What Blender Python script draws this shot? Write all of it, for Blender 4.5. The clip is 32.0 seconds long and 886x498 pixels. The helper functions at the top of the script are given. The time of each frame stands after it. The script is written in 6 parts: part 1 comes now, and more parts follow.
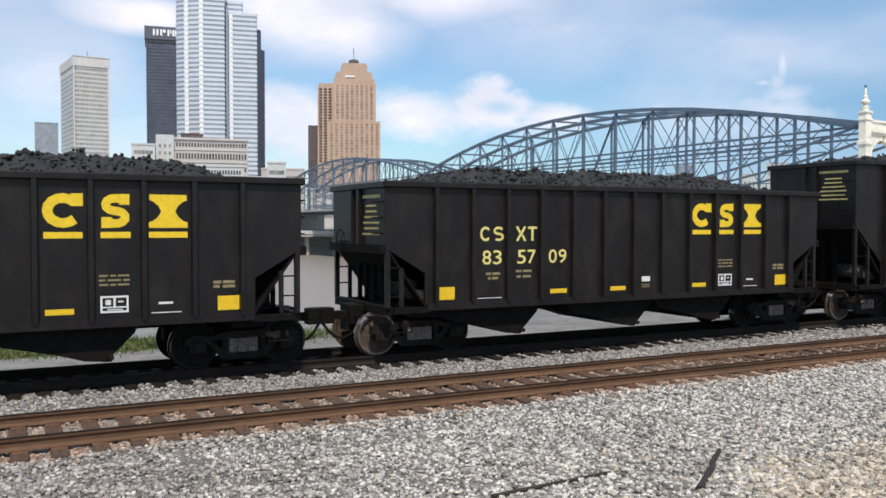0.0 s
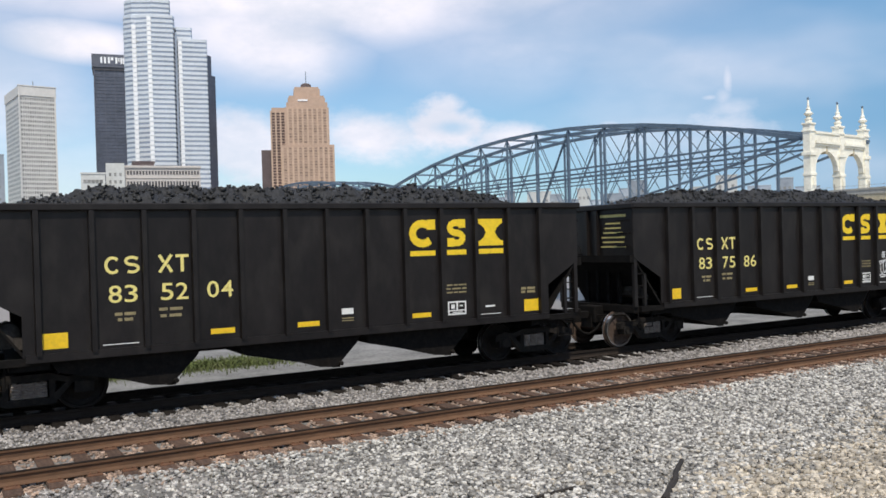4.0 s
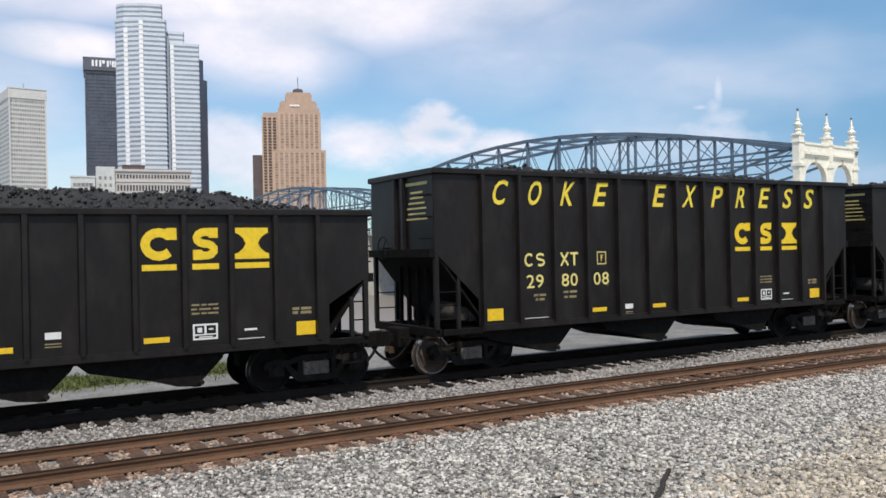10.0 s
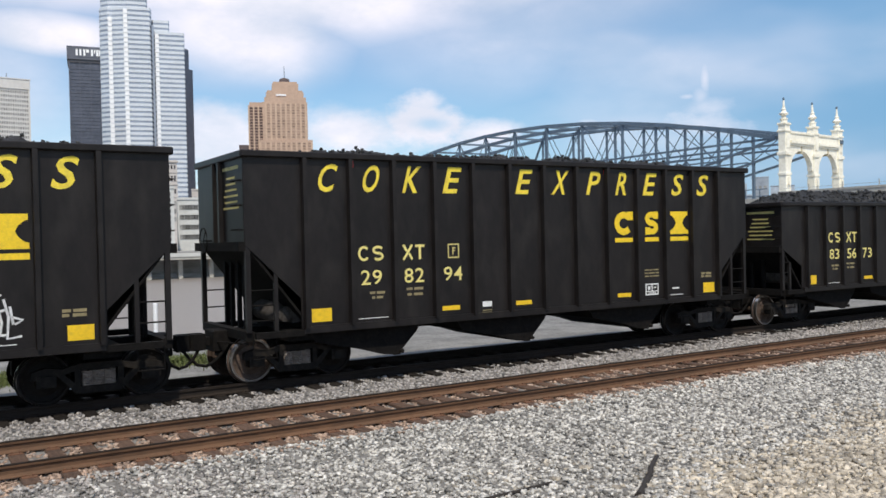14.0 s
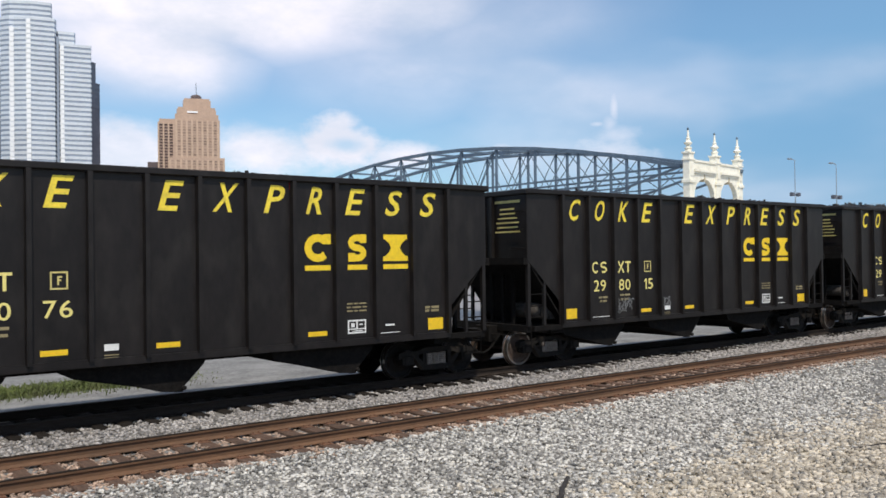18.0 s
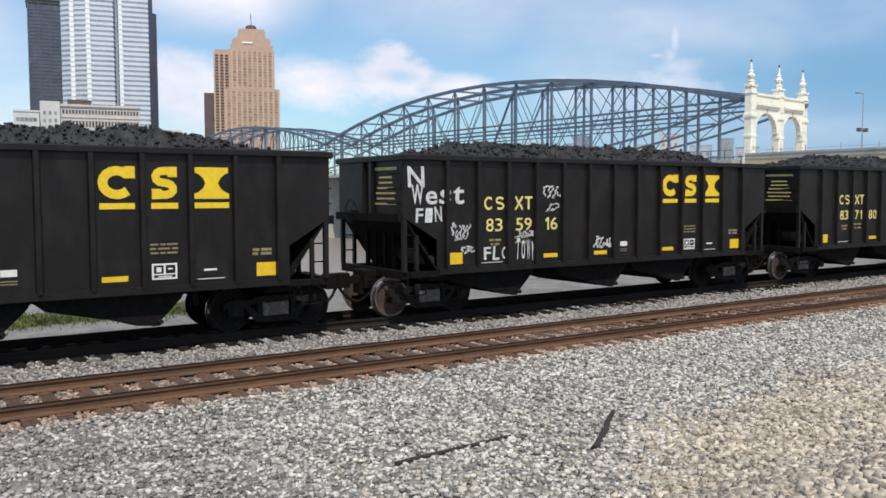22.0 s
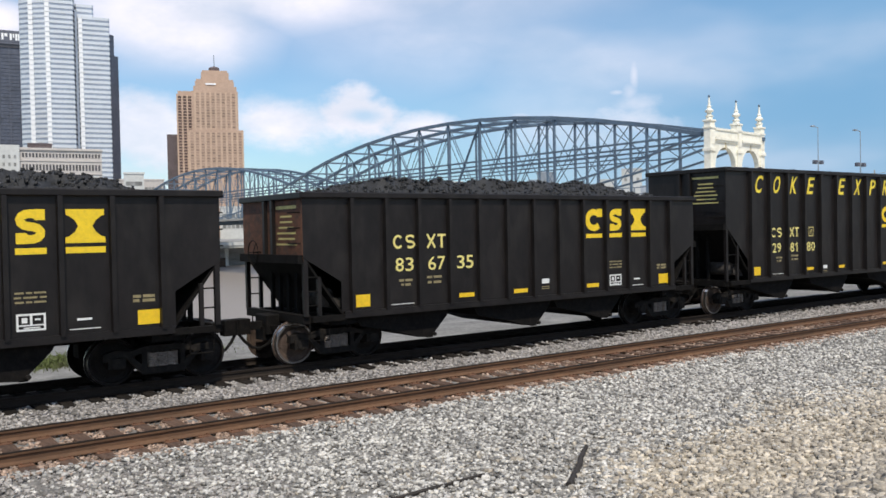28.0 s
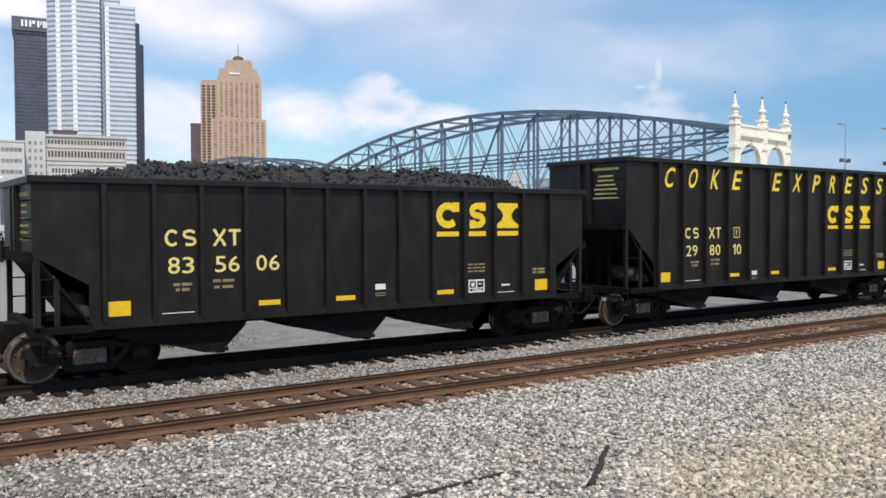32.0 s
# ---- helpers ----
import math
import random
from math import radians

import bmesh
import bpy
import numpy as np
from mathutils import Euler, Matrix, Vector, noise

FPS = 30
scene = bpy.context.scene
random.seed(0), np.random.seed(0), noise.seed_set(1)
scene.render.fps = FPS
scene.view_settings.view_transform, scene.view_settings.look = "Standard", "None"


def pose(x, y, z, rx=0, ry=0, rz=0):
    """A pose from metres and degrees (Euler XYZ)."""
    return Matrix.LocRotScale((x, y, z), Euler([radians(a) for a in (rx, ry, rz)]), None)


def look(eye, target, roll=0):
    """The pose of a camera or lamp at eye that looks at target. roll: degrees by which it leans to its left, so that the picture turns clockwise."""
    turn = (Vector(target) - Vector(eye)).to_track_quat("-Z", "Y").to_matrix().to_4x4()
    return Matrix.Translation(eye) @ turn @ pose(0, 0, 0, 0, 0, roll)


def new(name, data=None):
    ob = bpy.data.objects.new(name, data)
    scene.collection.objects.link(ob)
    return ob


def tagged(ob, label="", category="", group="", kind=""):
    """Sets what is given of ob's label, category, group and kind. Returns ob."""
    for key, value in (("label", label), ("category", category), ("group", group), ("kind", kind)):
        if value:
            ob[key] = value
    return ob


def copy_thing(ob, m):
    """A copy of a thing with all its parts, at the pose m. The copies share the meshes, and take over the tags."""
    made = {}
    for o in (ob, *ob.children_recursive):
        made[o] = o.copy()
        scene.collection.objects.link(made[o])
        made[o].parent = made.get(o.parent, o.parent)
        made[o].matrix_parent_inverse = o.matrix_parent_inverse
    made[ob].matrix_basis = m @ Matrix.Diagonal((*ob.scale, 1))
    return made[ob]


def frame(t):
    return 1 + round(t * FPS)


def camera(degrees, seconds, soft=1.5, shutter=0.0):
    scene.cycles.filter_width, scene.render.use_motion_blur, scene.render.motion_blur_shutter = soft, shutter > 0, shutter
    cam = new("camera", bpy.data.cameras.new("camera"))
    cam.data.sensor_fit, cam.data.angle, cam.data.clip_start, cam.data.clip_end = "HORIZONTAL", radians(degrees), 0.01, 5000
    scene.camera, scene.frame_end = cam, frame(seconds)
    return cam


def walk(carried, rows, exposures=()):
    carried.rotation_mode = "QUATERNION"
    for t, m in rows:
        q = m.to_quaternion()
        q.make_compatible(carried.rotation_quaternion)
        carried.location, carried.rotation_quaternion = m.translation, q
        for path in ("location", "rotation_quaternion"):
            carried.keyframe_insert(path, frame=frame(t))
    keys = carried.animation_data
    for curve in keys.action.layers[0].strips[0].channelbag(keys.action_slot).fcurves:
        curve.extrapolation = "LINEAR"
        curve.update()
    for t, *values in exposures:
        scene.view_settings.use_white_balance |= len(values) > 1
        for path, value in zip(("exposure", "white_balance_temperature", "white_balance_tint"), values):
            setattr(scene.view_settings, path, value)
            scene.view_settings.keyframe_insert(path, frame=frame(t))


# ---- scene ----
# the camera: hand-held, standing on a bank above the tracks; x along the tracks, y across them
PATH = [
    (0, 0.022, -0.008, 2.833, 88.26, -0.08, -27.61),
    (0.5, 0.015, 0.027, 2.828, 88.84, 0.50, -31.59),
    (1, -0.006, 0.017, 2.814, 88.83, 1.03, -30.89),
    (1.5, 0.017, 0.007, 2.830, 89.17, 1.29, -31.02),
    (2, -0.001, 0.017, 2.830, 89.14, 1.48, -30.95),
    (2.5, 0.013, 0.027, 2.825, 89.21, 1.60, -30.88),
    (4.5, 0.020, 0.001, 2.823, 89.65, 1.66, -30.42),
    (5, 0.016, 0.007, 2.834, 89.49, 1.49, -30.85),
    (5.5, 0.004, 0.032, 2.823, 89.82, 1.83, -30.65),
    (6, 0.013, -0.005, 2.820, 89.83, 1.82, -30.70),
    (6.5, 0.005, 0.010, 2.832, 89.73, 1.60, -30.67),
    (7, 0.021, 0.019, 2.824, 89.72, 1.77, -30.33),
    (7.5, 0.011, 0.011, 2.828, 89.63, 1.65, -30.37),
    (8, -0.000, 0.021, 2.823, 89.74, 1.59, -30.44),
    (8.5, 0.006, 0.011, 2.828, 89.67, 1.44, -30.50),
    (9, 0.005, 0.010, 2.838, 89.49, 1.49, -30.21),
    (9.5, 0.024, -0.009, 2.835, 89.44, 1.54, -30.88),
    (10, 0.016, -0.021, 2.842, 90.04, 1.14, -31.11),
    (10.5, -0.012, 0.003, 2.807, 89.87, 1.09, -31.19),
    (11, -0.011, 0.004, 2.828, 89.75, 1.43, -30.90),
    (11.5, -0.001, 0.008, 2.836, 89.05, 2.89, -29.58),
    (12, 0.021, 0.013, 2.831, 89.50, 2.08, -30.10),
    (12.5, 0.020, 0.032, 2.824, 89.20, 1.63, -30.84),
    (13, 0.009, 0.036, 2.828, 88.94, 1.76, -30.63),
    (13.5, -0.000, 0.009, 2.821, 89.02, 1.52, -31.25),
    (15.5, -0.007, -0.063, 2.851, 90.02, 1.45, -34.11),
    (16, -0.015, -0.051, 2.817, 89.18, 1.45, -35.30),
    (16.5, -0.039, 0.016, 2.858, 88.71, 1.15, -36.06),
    (17, -0.017, -0.028, 2.846, 90.06, 0.50, -37.97),
    (17.5, -0.025, -0.013, 2.853, 90.77, 0.77, -37.97),
    (18, -0.017, -0.016, 2.844, 90.69, 0.77, -37.70),
    (18.5, -0.027, -0.028, 2.845, 89.30, 0.34, -37.05),
    (19, -0.012, -0.017, 2.857, 89.82, 1.29, -36.95),
    (19.5, -0.013, -0.021, 2.844, 89.59, 1.54, -36.57),
    (20, -0.019, -0.024, 2.838, 89.40, 1.53, -36.41),
    (20.5, -0.028, -0.038, 2.860, 89.32, 1.69, -36.13),
    (21, -0.008, -0.019, 2.861, 89.24, 1.62, -36.28),
    (21.5, -0.001, -0.032, 2.855, 86.50, 1.06, -32.32),
    (22, 0.006, -0.059, 2.841, 86.25, 0.10, -34.15),
    (22.5, -0.006, -0.050, 2.873, 88.45, 0.03, -35.32),
    (23, 0.012, 0.006, 2.858, 88.36, -0.13, -36.09),
    (23.5, 0.110, 0.140, 2.859, 88.58, 0.49, -37.60),
    (24, 0.108, 0.150, 2.895, 88.25, 1.04, -36.24),
    (24.5, 0.033, 0.045, 2.857, 88.79, 1.46, -35.83),
    (25, 0.010, 0.008, 2.829, 88.83, 1.63, -35.25),
    (25.5, -0.004, -0.033, 2.860, 88.62, 1.40, -35.90),
    (27.5, -0.003, -0.033, 2.839, 89.03, 1.39, -35.83),
    (28, -0.014, -0.028, 2.842, 88.74, 1.09, -36.43),
    (28.5, -0.019, -0.021, 2.844, 88.75, 1.19, -36.70),
    (29, -0.018, -0.014, 2.860, 88.36, 1.72, -36.26),
    (29.5, -0.015, -0.027, 2.855, 88.62, 1.38, -35.59),
    (30, -0.024, -0.026, 2.843, 88.97, 1.55, -35.62),
    (30.5, -0.008, -0.040, 2.832, 88.56, 1.51, -34.74),
    (31, -0.006, -0.015, 2.874, 88.57, 1.33, -34.67),
    (31.5, 0.040, 0.068, 2.857, 89.03, 0.89, -35.53),
    (32, 0.048, 0.111, 2.868, 88.25, 0.14, -35.06),
]
cam = camera(54.9, 32.0, soft=1.6)
walk(cam, [(t, pose(x, y, z, a, b, c)) for t, x, y, z, a, b, c in PATH], exposures=[(0.0, 0.05), (3.0, 0.0), (6.0, -0.07), (9.0, -0.05), (12.0, 0.0), (18.0, 0.0), (24.0, 0.02), (28.0, 0.03), (32.0, 0.05)])

# ---- world, sun ----
SUN_EL, SUN_AZ = 57.5, 202.0  # azimuth clockwise from +y, seen from above


def sky_world():
    w = bpy.data.worlds.new("sky")
    scene.world = w
    w.use_nodes = True
    nt = w.node_tree
    nt.nodes.clear()
    N, L = nt.nodes.new, nt.links.new
    out, bg = N("ShaderNodeOutputWorld"), N("ShaderNodeBackground")
    sky = N("ShaderNodeTexSky")
    sky.sky_type, sky.sun_disc = "NISHITA", False
    sky.sun_elevation, sky.sun_rotation = radians(SUN_EL), radians(SUN_AZ)
    sky.air_density, sky.dust_density, sky.ozone_density = 1.0, 0.6, 2.0
    tex = N("ShaderNodeTexCoord")

    def math_(op, a, b=None):
        n = N("ShaderNodeMath")
        n.operation = op
        for i, v in enumerate((a, b)):
            if v is None:
                continue
            if isinstance(v, (int, float)):
                n.inputs[i].default_value = v
            else:
                L(v, n.inputs[i])
        return n.outputs[0]

    def noise_(scale, detail, rough, stretch, seed):
        m = N("ShaderNodeMapping")
        m.inputs["Scale"].default_value = stretch
        m.inputs["Location"].default_value = (seed, seed * 0.7, seed * 0.3)
        L(tex.outputs["Generated"], m.inputs["Vector"])
        n = N("ShaderNodeTexNoise")
        n.inputs["Scale"].default_value, n.inputs["Detail"].default_value, n.inputs["Roughness"].default_value = scale, detail, rough
        L(m.outputs[0], n.inputs["Vector"])
        return n.outputs["Fac"]

    def ramp(v, lo, hi, a=0.0, b=1.0):
        n = N("ShaderNodeMapRange")
        n.interpolation_type = "SMOOTHSTEP"
        L(v, n.inputs["Value"])
        for k, x in zip(("From Min", "From Max", "To Min", "To Max"), (lo, hi, a, b)):
            n.inputs[k].default_value = x
        return n.outputs["Result"]

    wob = noise_(7.0, 6.0, 0.62, (1, 1, 1.6), 3.1)

    wob_soft = noise_(2.6, 3.0, 0.45, (1, 1, 2.2), 1.7)

    def bank(az, el, raz, rel, lo=0.35, hi=1.15, wobble=1.1):
        """A soft cloud bank round one direction of the sky."""
        d = Vector((math.sin(radians(az)) * math.cos(radians(el)), math.cos(radians(az)) * math.cos(radians(el)), math.sin(radians(el))))
        s = N("ShaderNodeVectorMath")
        s.operation = "SUBTRACT"
        L(tex.outputs["Generated"], s.inputs[0])
        s.inputs[1].default_value = d
        m = N("ShaderNodeMapping")
        m.vector_type = "TEXTURE"
        m.inputs["Rotation"].default_value = (0, 0, radians(-az))
        m.inputs["Scale"].default_value = (radians(raz), radians(raz), radians(rel))
        L(s.outputs[0], m.inputs["Vector"])
        ln = N("ShaderNodeVectorMath")
        ln.operation = "LENGTH"
        L(m.outputs[0], ln.inputs[0])
        v = math_("ADD", ln.outputs["Value"], math_("MULTIPLY", math_("SUBTRACT", wob if raz < 6.2 else wob_soft, 0.5), wobble * 2))
        return ramp(v, lo, hi, 1.0, 0.0)

    wide = ramp(noise_(1.9, 4.0, 0.48, (1, 1, 2.8), 0.4), 0.40, 0.85)
    white = wide
    for args in CLOUDS:
        b = bank(*args[:6], *args[7:])
        b = math_("MULTIPLY", b, args[6])
        white = math_("MAXIMUM", white, b)
    hole = bank(31.3, 7.7, 1.8, 0.75, 0.2, 1.1, 0.8)
    white = math_("MULTIPLY", white, math_("SUBTRACT", 1.0, math_("MULTIPLY", hole, 0.6)))
    mixd = N("ShaderNodeMix")
    mixd.data_type = "RGBA"
    tone = N("ShaderNodeMix")
    tone.data_type = "RGBA"
    L(ramp(noise_(4.5, 6.0, 0.6, (1, 1, 2.0), 5.7), 0.35, 0.7), tone.inputs["Factor"])
    tone.inputs["A"].default_value, tone.inputs["B"].default_value = CLOUD_DARK, CLOUD_LIGHT
    blue = N("ShaderNodeMix")
    blue.data_type, blue.blend_type = "RGBA", "MULTIPLY"
    blue.inputs["Factor"].default_value = 1.0
    L(sky.outputs[0], blue.inputs["A"])
    blue.inputs["B"].default_value = SKY_GAIN
    veil = N("ShaderNodeMix")
    veil.data_type = "RGBA"
    L(math_("MULTIPLY", bank(66.0, 4.0, 34.0, 16.0, 0.25, 1.25, 0.35), 0.85), veil.inputs["Factor"])
    L(blue.outputs["Result"], veil.inputs["A"])
    veil.inputs["B"].default_value = SLATE
    L(white, mixd.inputs["Factor"])
    L(veil.outputs["Result"], mixd.inputs["A"])
    L(tone.outputs["Result"], mixd.inputs["B"])
    L(mixd.outputs["Result"], bg.inputs["Color"])
    bg.inputs["Strength"].default_value = 0.1
    L(bg.outputs[0], out.inputs["Surface"])


SKY_GAIN = (1.12, 1.30, 1.38, 1)
CLOUD_DARK, CLOUD_LIGHT = (7.7, 8.1, 9.3, 1), (11.7, 10.9, 11.5, 1)
SLATE = (2.0, 4.2, 6.8, 1)  # the blue-grey veil over the downstream sky
# azimuth, elevation, half width, half height (degrees), inner edge, outer edge, density
CLOUDS = [
    (26.0, 7.4, 6.0, 2.3, 0.35, 1.2, 0.92), (30.6, 7.9, 4.6, 2.3, 0.5, 1.05, 1.0, 1.0), (31.0, 9.0, 2.6, 1.6, 0.4, 1.0, 0.95, 1.1), (35.0, 7.0, 4.4, 1.3, 0.2, 1.2, 0.85, 1.5), (41.8, 7.4, 1.6, 0.7, 0.1, 1.2, 0.5, 1.6),
    (49.2, 9.7, 0.5, 1.5, 0.0, 1.35, 0.62, 0.8), (48.9, 8.7, 0.9, 1.2, 0.0, 1.35, 0.5, 0.9), (48.1, 8.75, 0.8, 0.28, 0.0, 1.3, 0.5, 0.6), (49.2, 8.0, 2.2, 1.2, 0.1, 1.3, 0.5, 1.2), (49.0, 7.0, 3.4, 1.5, 0.2, 1.2, 0.6, 1.6), (18.0, 6.2, 4.6, 2.6, 0.3, 1.2, 0.85),
    (8.0, 12.6, 6.5, 1.6, 0.3, 1.2, 0.97), (24.0, 18.0, 18.0, 5.6, 0.4, 1.25, 1.0), (3.0, 9.5, 8.0, 5.0, 0.3, 1.3, 0.6),
    (18.5, 13.0, 8.5, 3.8, 0.3, 1.3, 0.9), (5.0, 18.0, 14.0, 4.0, 0.2, 1.2, 0.7), (38.0, 14.0, 16.0, 5.0, 0.2, 1.3, 0.38), (30.0, 45.0, 40.0, 18.0, 0.2, 1.2, 0.7),
]
sky_world()
sun = new("sun", bpy.data.lights.new("sun", "SUN"))
sun.data.energy, sun.data.angle, sun.data.color = 3.9, radians(1.5), (1.0, 0.925, 0.80)
_d = Vector((math.sin(radians(SUN_AZ)) * math.cos(radians(SUN_EL)), math.cos(radians(SUN_AZ)) * math.cos(radians(SUN_EL)), math.sin(radians(SUN_EL))))
sun.matrix_world = look(_d * 100, (0, 0, 0))


# ---- materials ----
def mat(name, col, rough=0.75, metal=0.0, var=0.25, scale=1.5, fine=25.0, bump=0.15, dirt=None, dirt_amount=0.5, stretch=(1, 1, 1), each=0.0, island=0.0, spec=0.5):
    """A painted, worn or mineral surface: colour that varies at two scales, dirt in patches, fine relief."""
    m = bpy.data.materials.new(name)
    m.use_nodes = True
    nt = m.node_tree
    N, L = nt.nodes.new, nt.links.new
    bs = nt.nodes["Principled BSDF"]
    bs.inputs["Roughness"].default_value, bs.inputs["Metallic"].default_value = rough, metal
    bs.inputs["Specular IOR Level"].default_value = spec
    tc, mp = N("ShaderNodeTexCoord"), N("ShaderNodeMapping")
    mp.inputs["Scale"].default_value = stretch
    L(tc.outputs["Object"], mp.inputs["Vector"])
    a, b = N("ShaderNodeTexNoise"), N("ShaderNodeTexNoise")
    for n, s, d in ((a, scale, 5.0), (b, fine, 4.0)):
        n.inputs["Scale"].default_value, n.inputs["Detail"].default_value, n.inputs["Roughness"].default_value = s, d, 0.6
        L(mp.outputs[0], n.inputs["Vector"])
    add = N("ShaderNodeMath")
    add.operation = "ADD"
    L(a.outputs["Fac"], add.inputs[0])
    L(b.outputs["Fac"], add.inputs[1])
    val = N("ShaderNodeMapRange")
    for k, x in zip(("From Min", "From Max", "To Min", "To Max"), (0.7, 1.3, 1 - var, 1 + var)):
        val.inputs[k].default_value = x
    L(add.outputs[0], val.inputs["Value"])
    fac = val.outputs["Result"]
    for amount, node, sock in ((each, "ShaderNodeObjectInfo", "Random"), (island, "ShaderNodeNewGeometry", "Random Per Island")):
        if amount:
            src, r, mul = N(node), N("ShaderNodeMapRange"), N("ShaderNodeMath")
            r.inputs["To Min"].default_value, r.inputs["To Max"].default_value = 1 - amount, 1 + amount
            L(src.outputs[sock], r.inputs["Value"])
            mul.operation = "MULTIPLY"
            L(fac, mul.inputs[0])
            L(r.outputs["Result"], mul.inputs[1])
            fac = mul.outputs[0]
    c = N("ShaderNodeMix")
    c.data_type, c.blend_type = "RGBA", "MULTIPLY"
    c.inputs["Factor"].default_value = 1.0
    c.inputs["A"].default_value = (*col, 1)
    L(fac, c.inputs["B"])
    res = c.outputs["Result"]
    if dirt:
        g, gr, mx = N("ShaderNodeTexNoise"), N("ShaderNodeMapRange"), N("ShaderNodeMix")
        g.inputs["Scale"].default_value, g.inputs["Detail"].default_value = scale * 2.3, 7.0
        L(mp.outputs[0], g.inputs["Vector"])
        gr.inputs["From Min"].default_value, gr.inputs["From Max"].default_value = 0.48, 0.72
        gr.inputs["To Max"].default_value = dirt_amount
        L(g.outputs["Fac"], gr.inputs["Value"])
        mx.data_type = "RGBA"
        L(gr.outputs["Result"], mx.inputs["Factor"])
        L(res, mx.inputs["A"])
        mx.inputs["B"].default_value = (*dirt, 1)
        res = mx.outputs["Result"]
    L(res, bs.inputs["Base Color"])
    if bump:
        bp = N("ShaderNodeBump")
        bp.inputs["Strength"].default_value, bp.inputs["Distance"].default_value = bump, 0.02
        L(b.outputs["Fac"], bp.inputs["Height"])
        L(bp.outputs[0], bs.inputs["Normal"])
    return m


def ground_mat():
    """Crushed grey ballast with a tan patch of dirt and moss, and grey gravel elsewhere."""
    m = mat("ballast_ground", (0.175, 0.165, 0.152), 0.95, var=0.5, scale=0.6, fine=16.0, bump=0.9)
    return m


M_PAINT = mat("black_car_paint", (0.0104, 0.0083, 0.0080), 0.45, spec=0.29, var=0.35, scale=1.1, fine=9.0, bump=0.06, dirt=(0.034, 0.030, 0.027), dirt_amount=0.4, stretch=(1, 1, 0.45))
M_BROWN = mat("brown_faded_car_paint", (0.031, 0.0255, 0.0215), 0.6, spec=0.35, var=0.35, scale=1.1, fine=9.0, bump=0.06, dirt=(0.055, 0.040, 0.030), dirt_amount=0.5, stretch=(1, 1, 0.45))
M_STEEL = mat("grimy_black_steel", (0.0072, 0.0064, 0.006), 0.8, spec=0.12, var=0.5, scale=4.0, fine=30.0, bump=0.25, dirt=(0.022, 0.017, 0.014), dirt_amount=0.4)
M_TRUCK = mat("dusty_cast_steel", (0.013, 0.0115, 0.0105), 0.8, spec=0.1, var=0.45, scale=4.0, fine=28.0, bump=0.3, dirt=(0.040, 0.032, 0.026), dirt_amount=0.45)
M_WHEEL = mat("rusty_wheel_steel", (0.080, 0.056, 0.044), 0.75, spec=0.2, var=0.45, scale=3.0, fine=30.0, bump=0.2, dirt=(0.038, 0.028, 0.023), dirt_amount=0.7)
# near-black copy of the wheel steel: the car body's shade as colour
M_WHEEL_SHADED = mat("shade_black_wheel_steel", (0.013, 0.011, 0.010), 0.75, spec=0.15, var=0.45, scale=3.0, fine=30.0, bump=0.2, dirt=(0.03, 0.022, 0.018), dirt_amount=0.4)
M_GEAR = mat("dusty_gear_and_sunlit_frame", (0.055, 0.048, 0.043), 0.75, spec=0.2, var=0.45, scale=5.0, fine=30.0, bump=0.25, dirt=(0.02, 0.017, 0.015), dirt_amount=0.6)
M_RIM = mat("worn_grey_wheel_rim", (0.17, 0.155, 0.145), 0.40, metal=0.6, var=0.25, scale=5.0, fine=40.0, bump=0.1, dirt=(0.10, 0.08, 0.07), dirt_amount=0.6)
# dusty springs, with the sun on them put into a pale warm colour
M_SPRING = mat("sunlit_dusty_spring_steel", (0.20, 0.165, 0.14), 0.7, var=0.35, scale=6.0, fine=40.0, bump=0.2, dirt=(0.04, 0.035, 0.03), dirt_amount=0.5)
M_TREAD = mat("polished_wheel_tread", (0.72, 0.70, 0.67), 0.28, metal=1.0, var=0.15, scale=5.0, fine=60.0, bump=0.05)
M_RUST = mat("rust_stained_steel", (0.115, 0.048, 0.025), 0.85, var=0.45, scale=2.0, fine=18.0, bump=0.25, dirt=(0.03, 0.024, 0.02), dirt_amount=0.7)
M_YELLOW = mat("yellow_reflective_plate", (0.80, 0.515, 0.015), 0.45, var=0.12, scale=5.0, fine=40.0, bump=0.03, dirt=(0.35, 0.22, 0.05), dirt_amount=0.3)
M_LOGO = mat("yellow_logo_paint", (0.82, 0.565, 0.018), 0.55, var=0.12, scale=5.0, fine=40.0, bump=0.03, dirt=(0.40, 0.27, 0.05), dirt_amount=0.3)
M_LETTER = mat("yellow_stencil_paint", (0.80, 0.62, 0.05), 0.6, var=0.2, scale=3.0, fine=30.0, bump=0.03, dirt=(0.25, 0.19, 0.07), dirt_amount=0.35)
M_PALE = mat("pale_cream_stencil_paint", (0.78, 0.67, 0.22), 0.6, var=0.2, scale=3.0, fine=30.0, bump=0.03, dirt=(0.2, 0.17, 0.1), dirt_amount=0.4)
M_SMALL = mat("small_faded_stencil_paint", (0.25, 0.205, 0.105), 0.6, var=0.35, scale=6.0, fine=60.0, bump=0.0)
M_DIM = mat("dim_yellow_stencil_paint", (0.56, 0.47, 0.17), 0.6, var=0.35, scale=6.0, fine=60.0, bump=0.0)
M_WHITE = mat("white_stencil_paint", (0.72, 0.72, 0.70), 0.6, var=0.15, scale=3.0, fine=40.0, bump=0.0)
M_SPRAY = mat("white_spray_paint", (0.62, 0.62, 0.62), 0.7, var=0.3, scale=5.0, fine=30.0, bump=0.0, dirt=(0.2, 0.2, 0.2), dirt_amount=0.4)
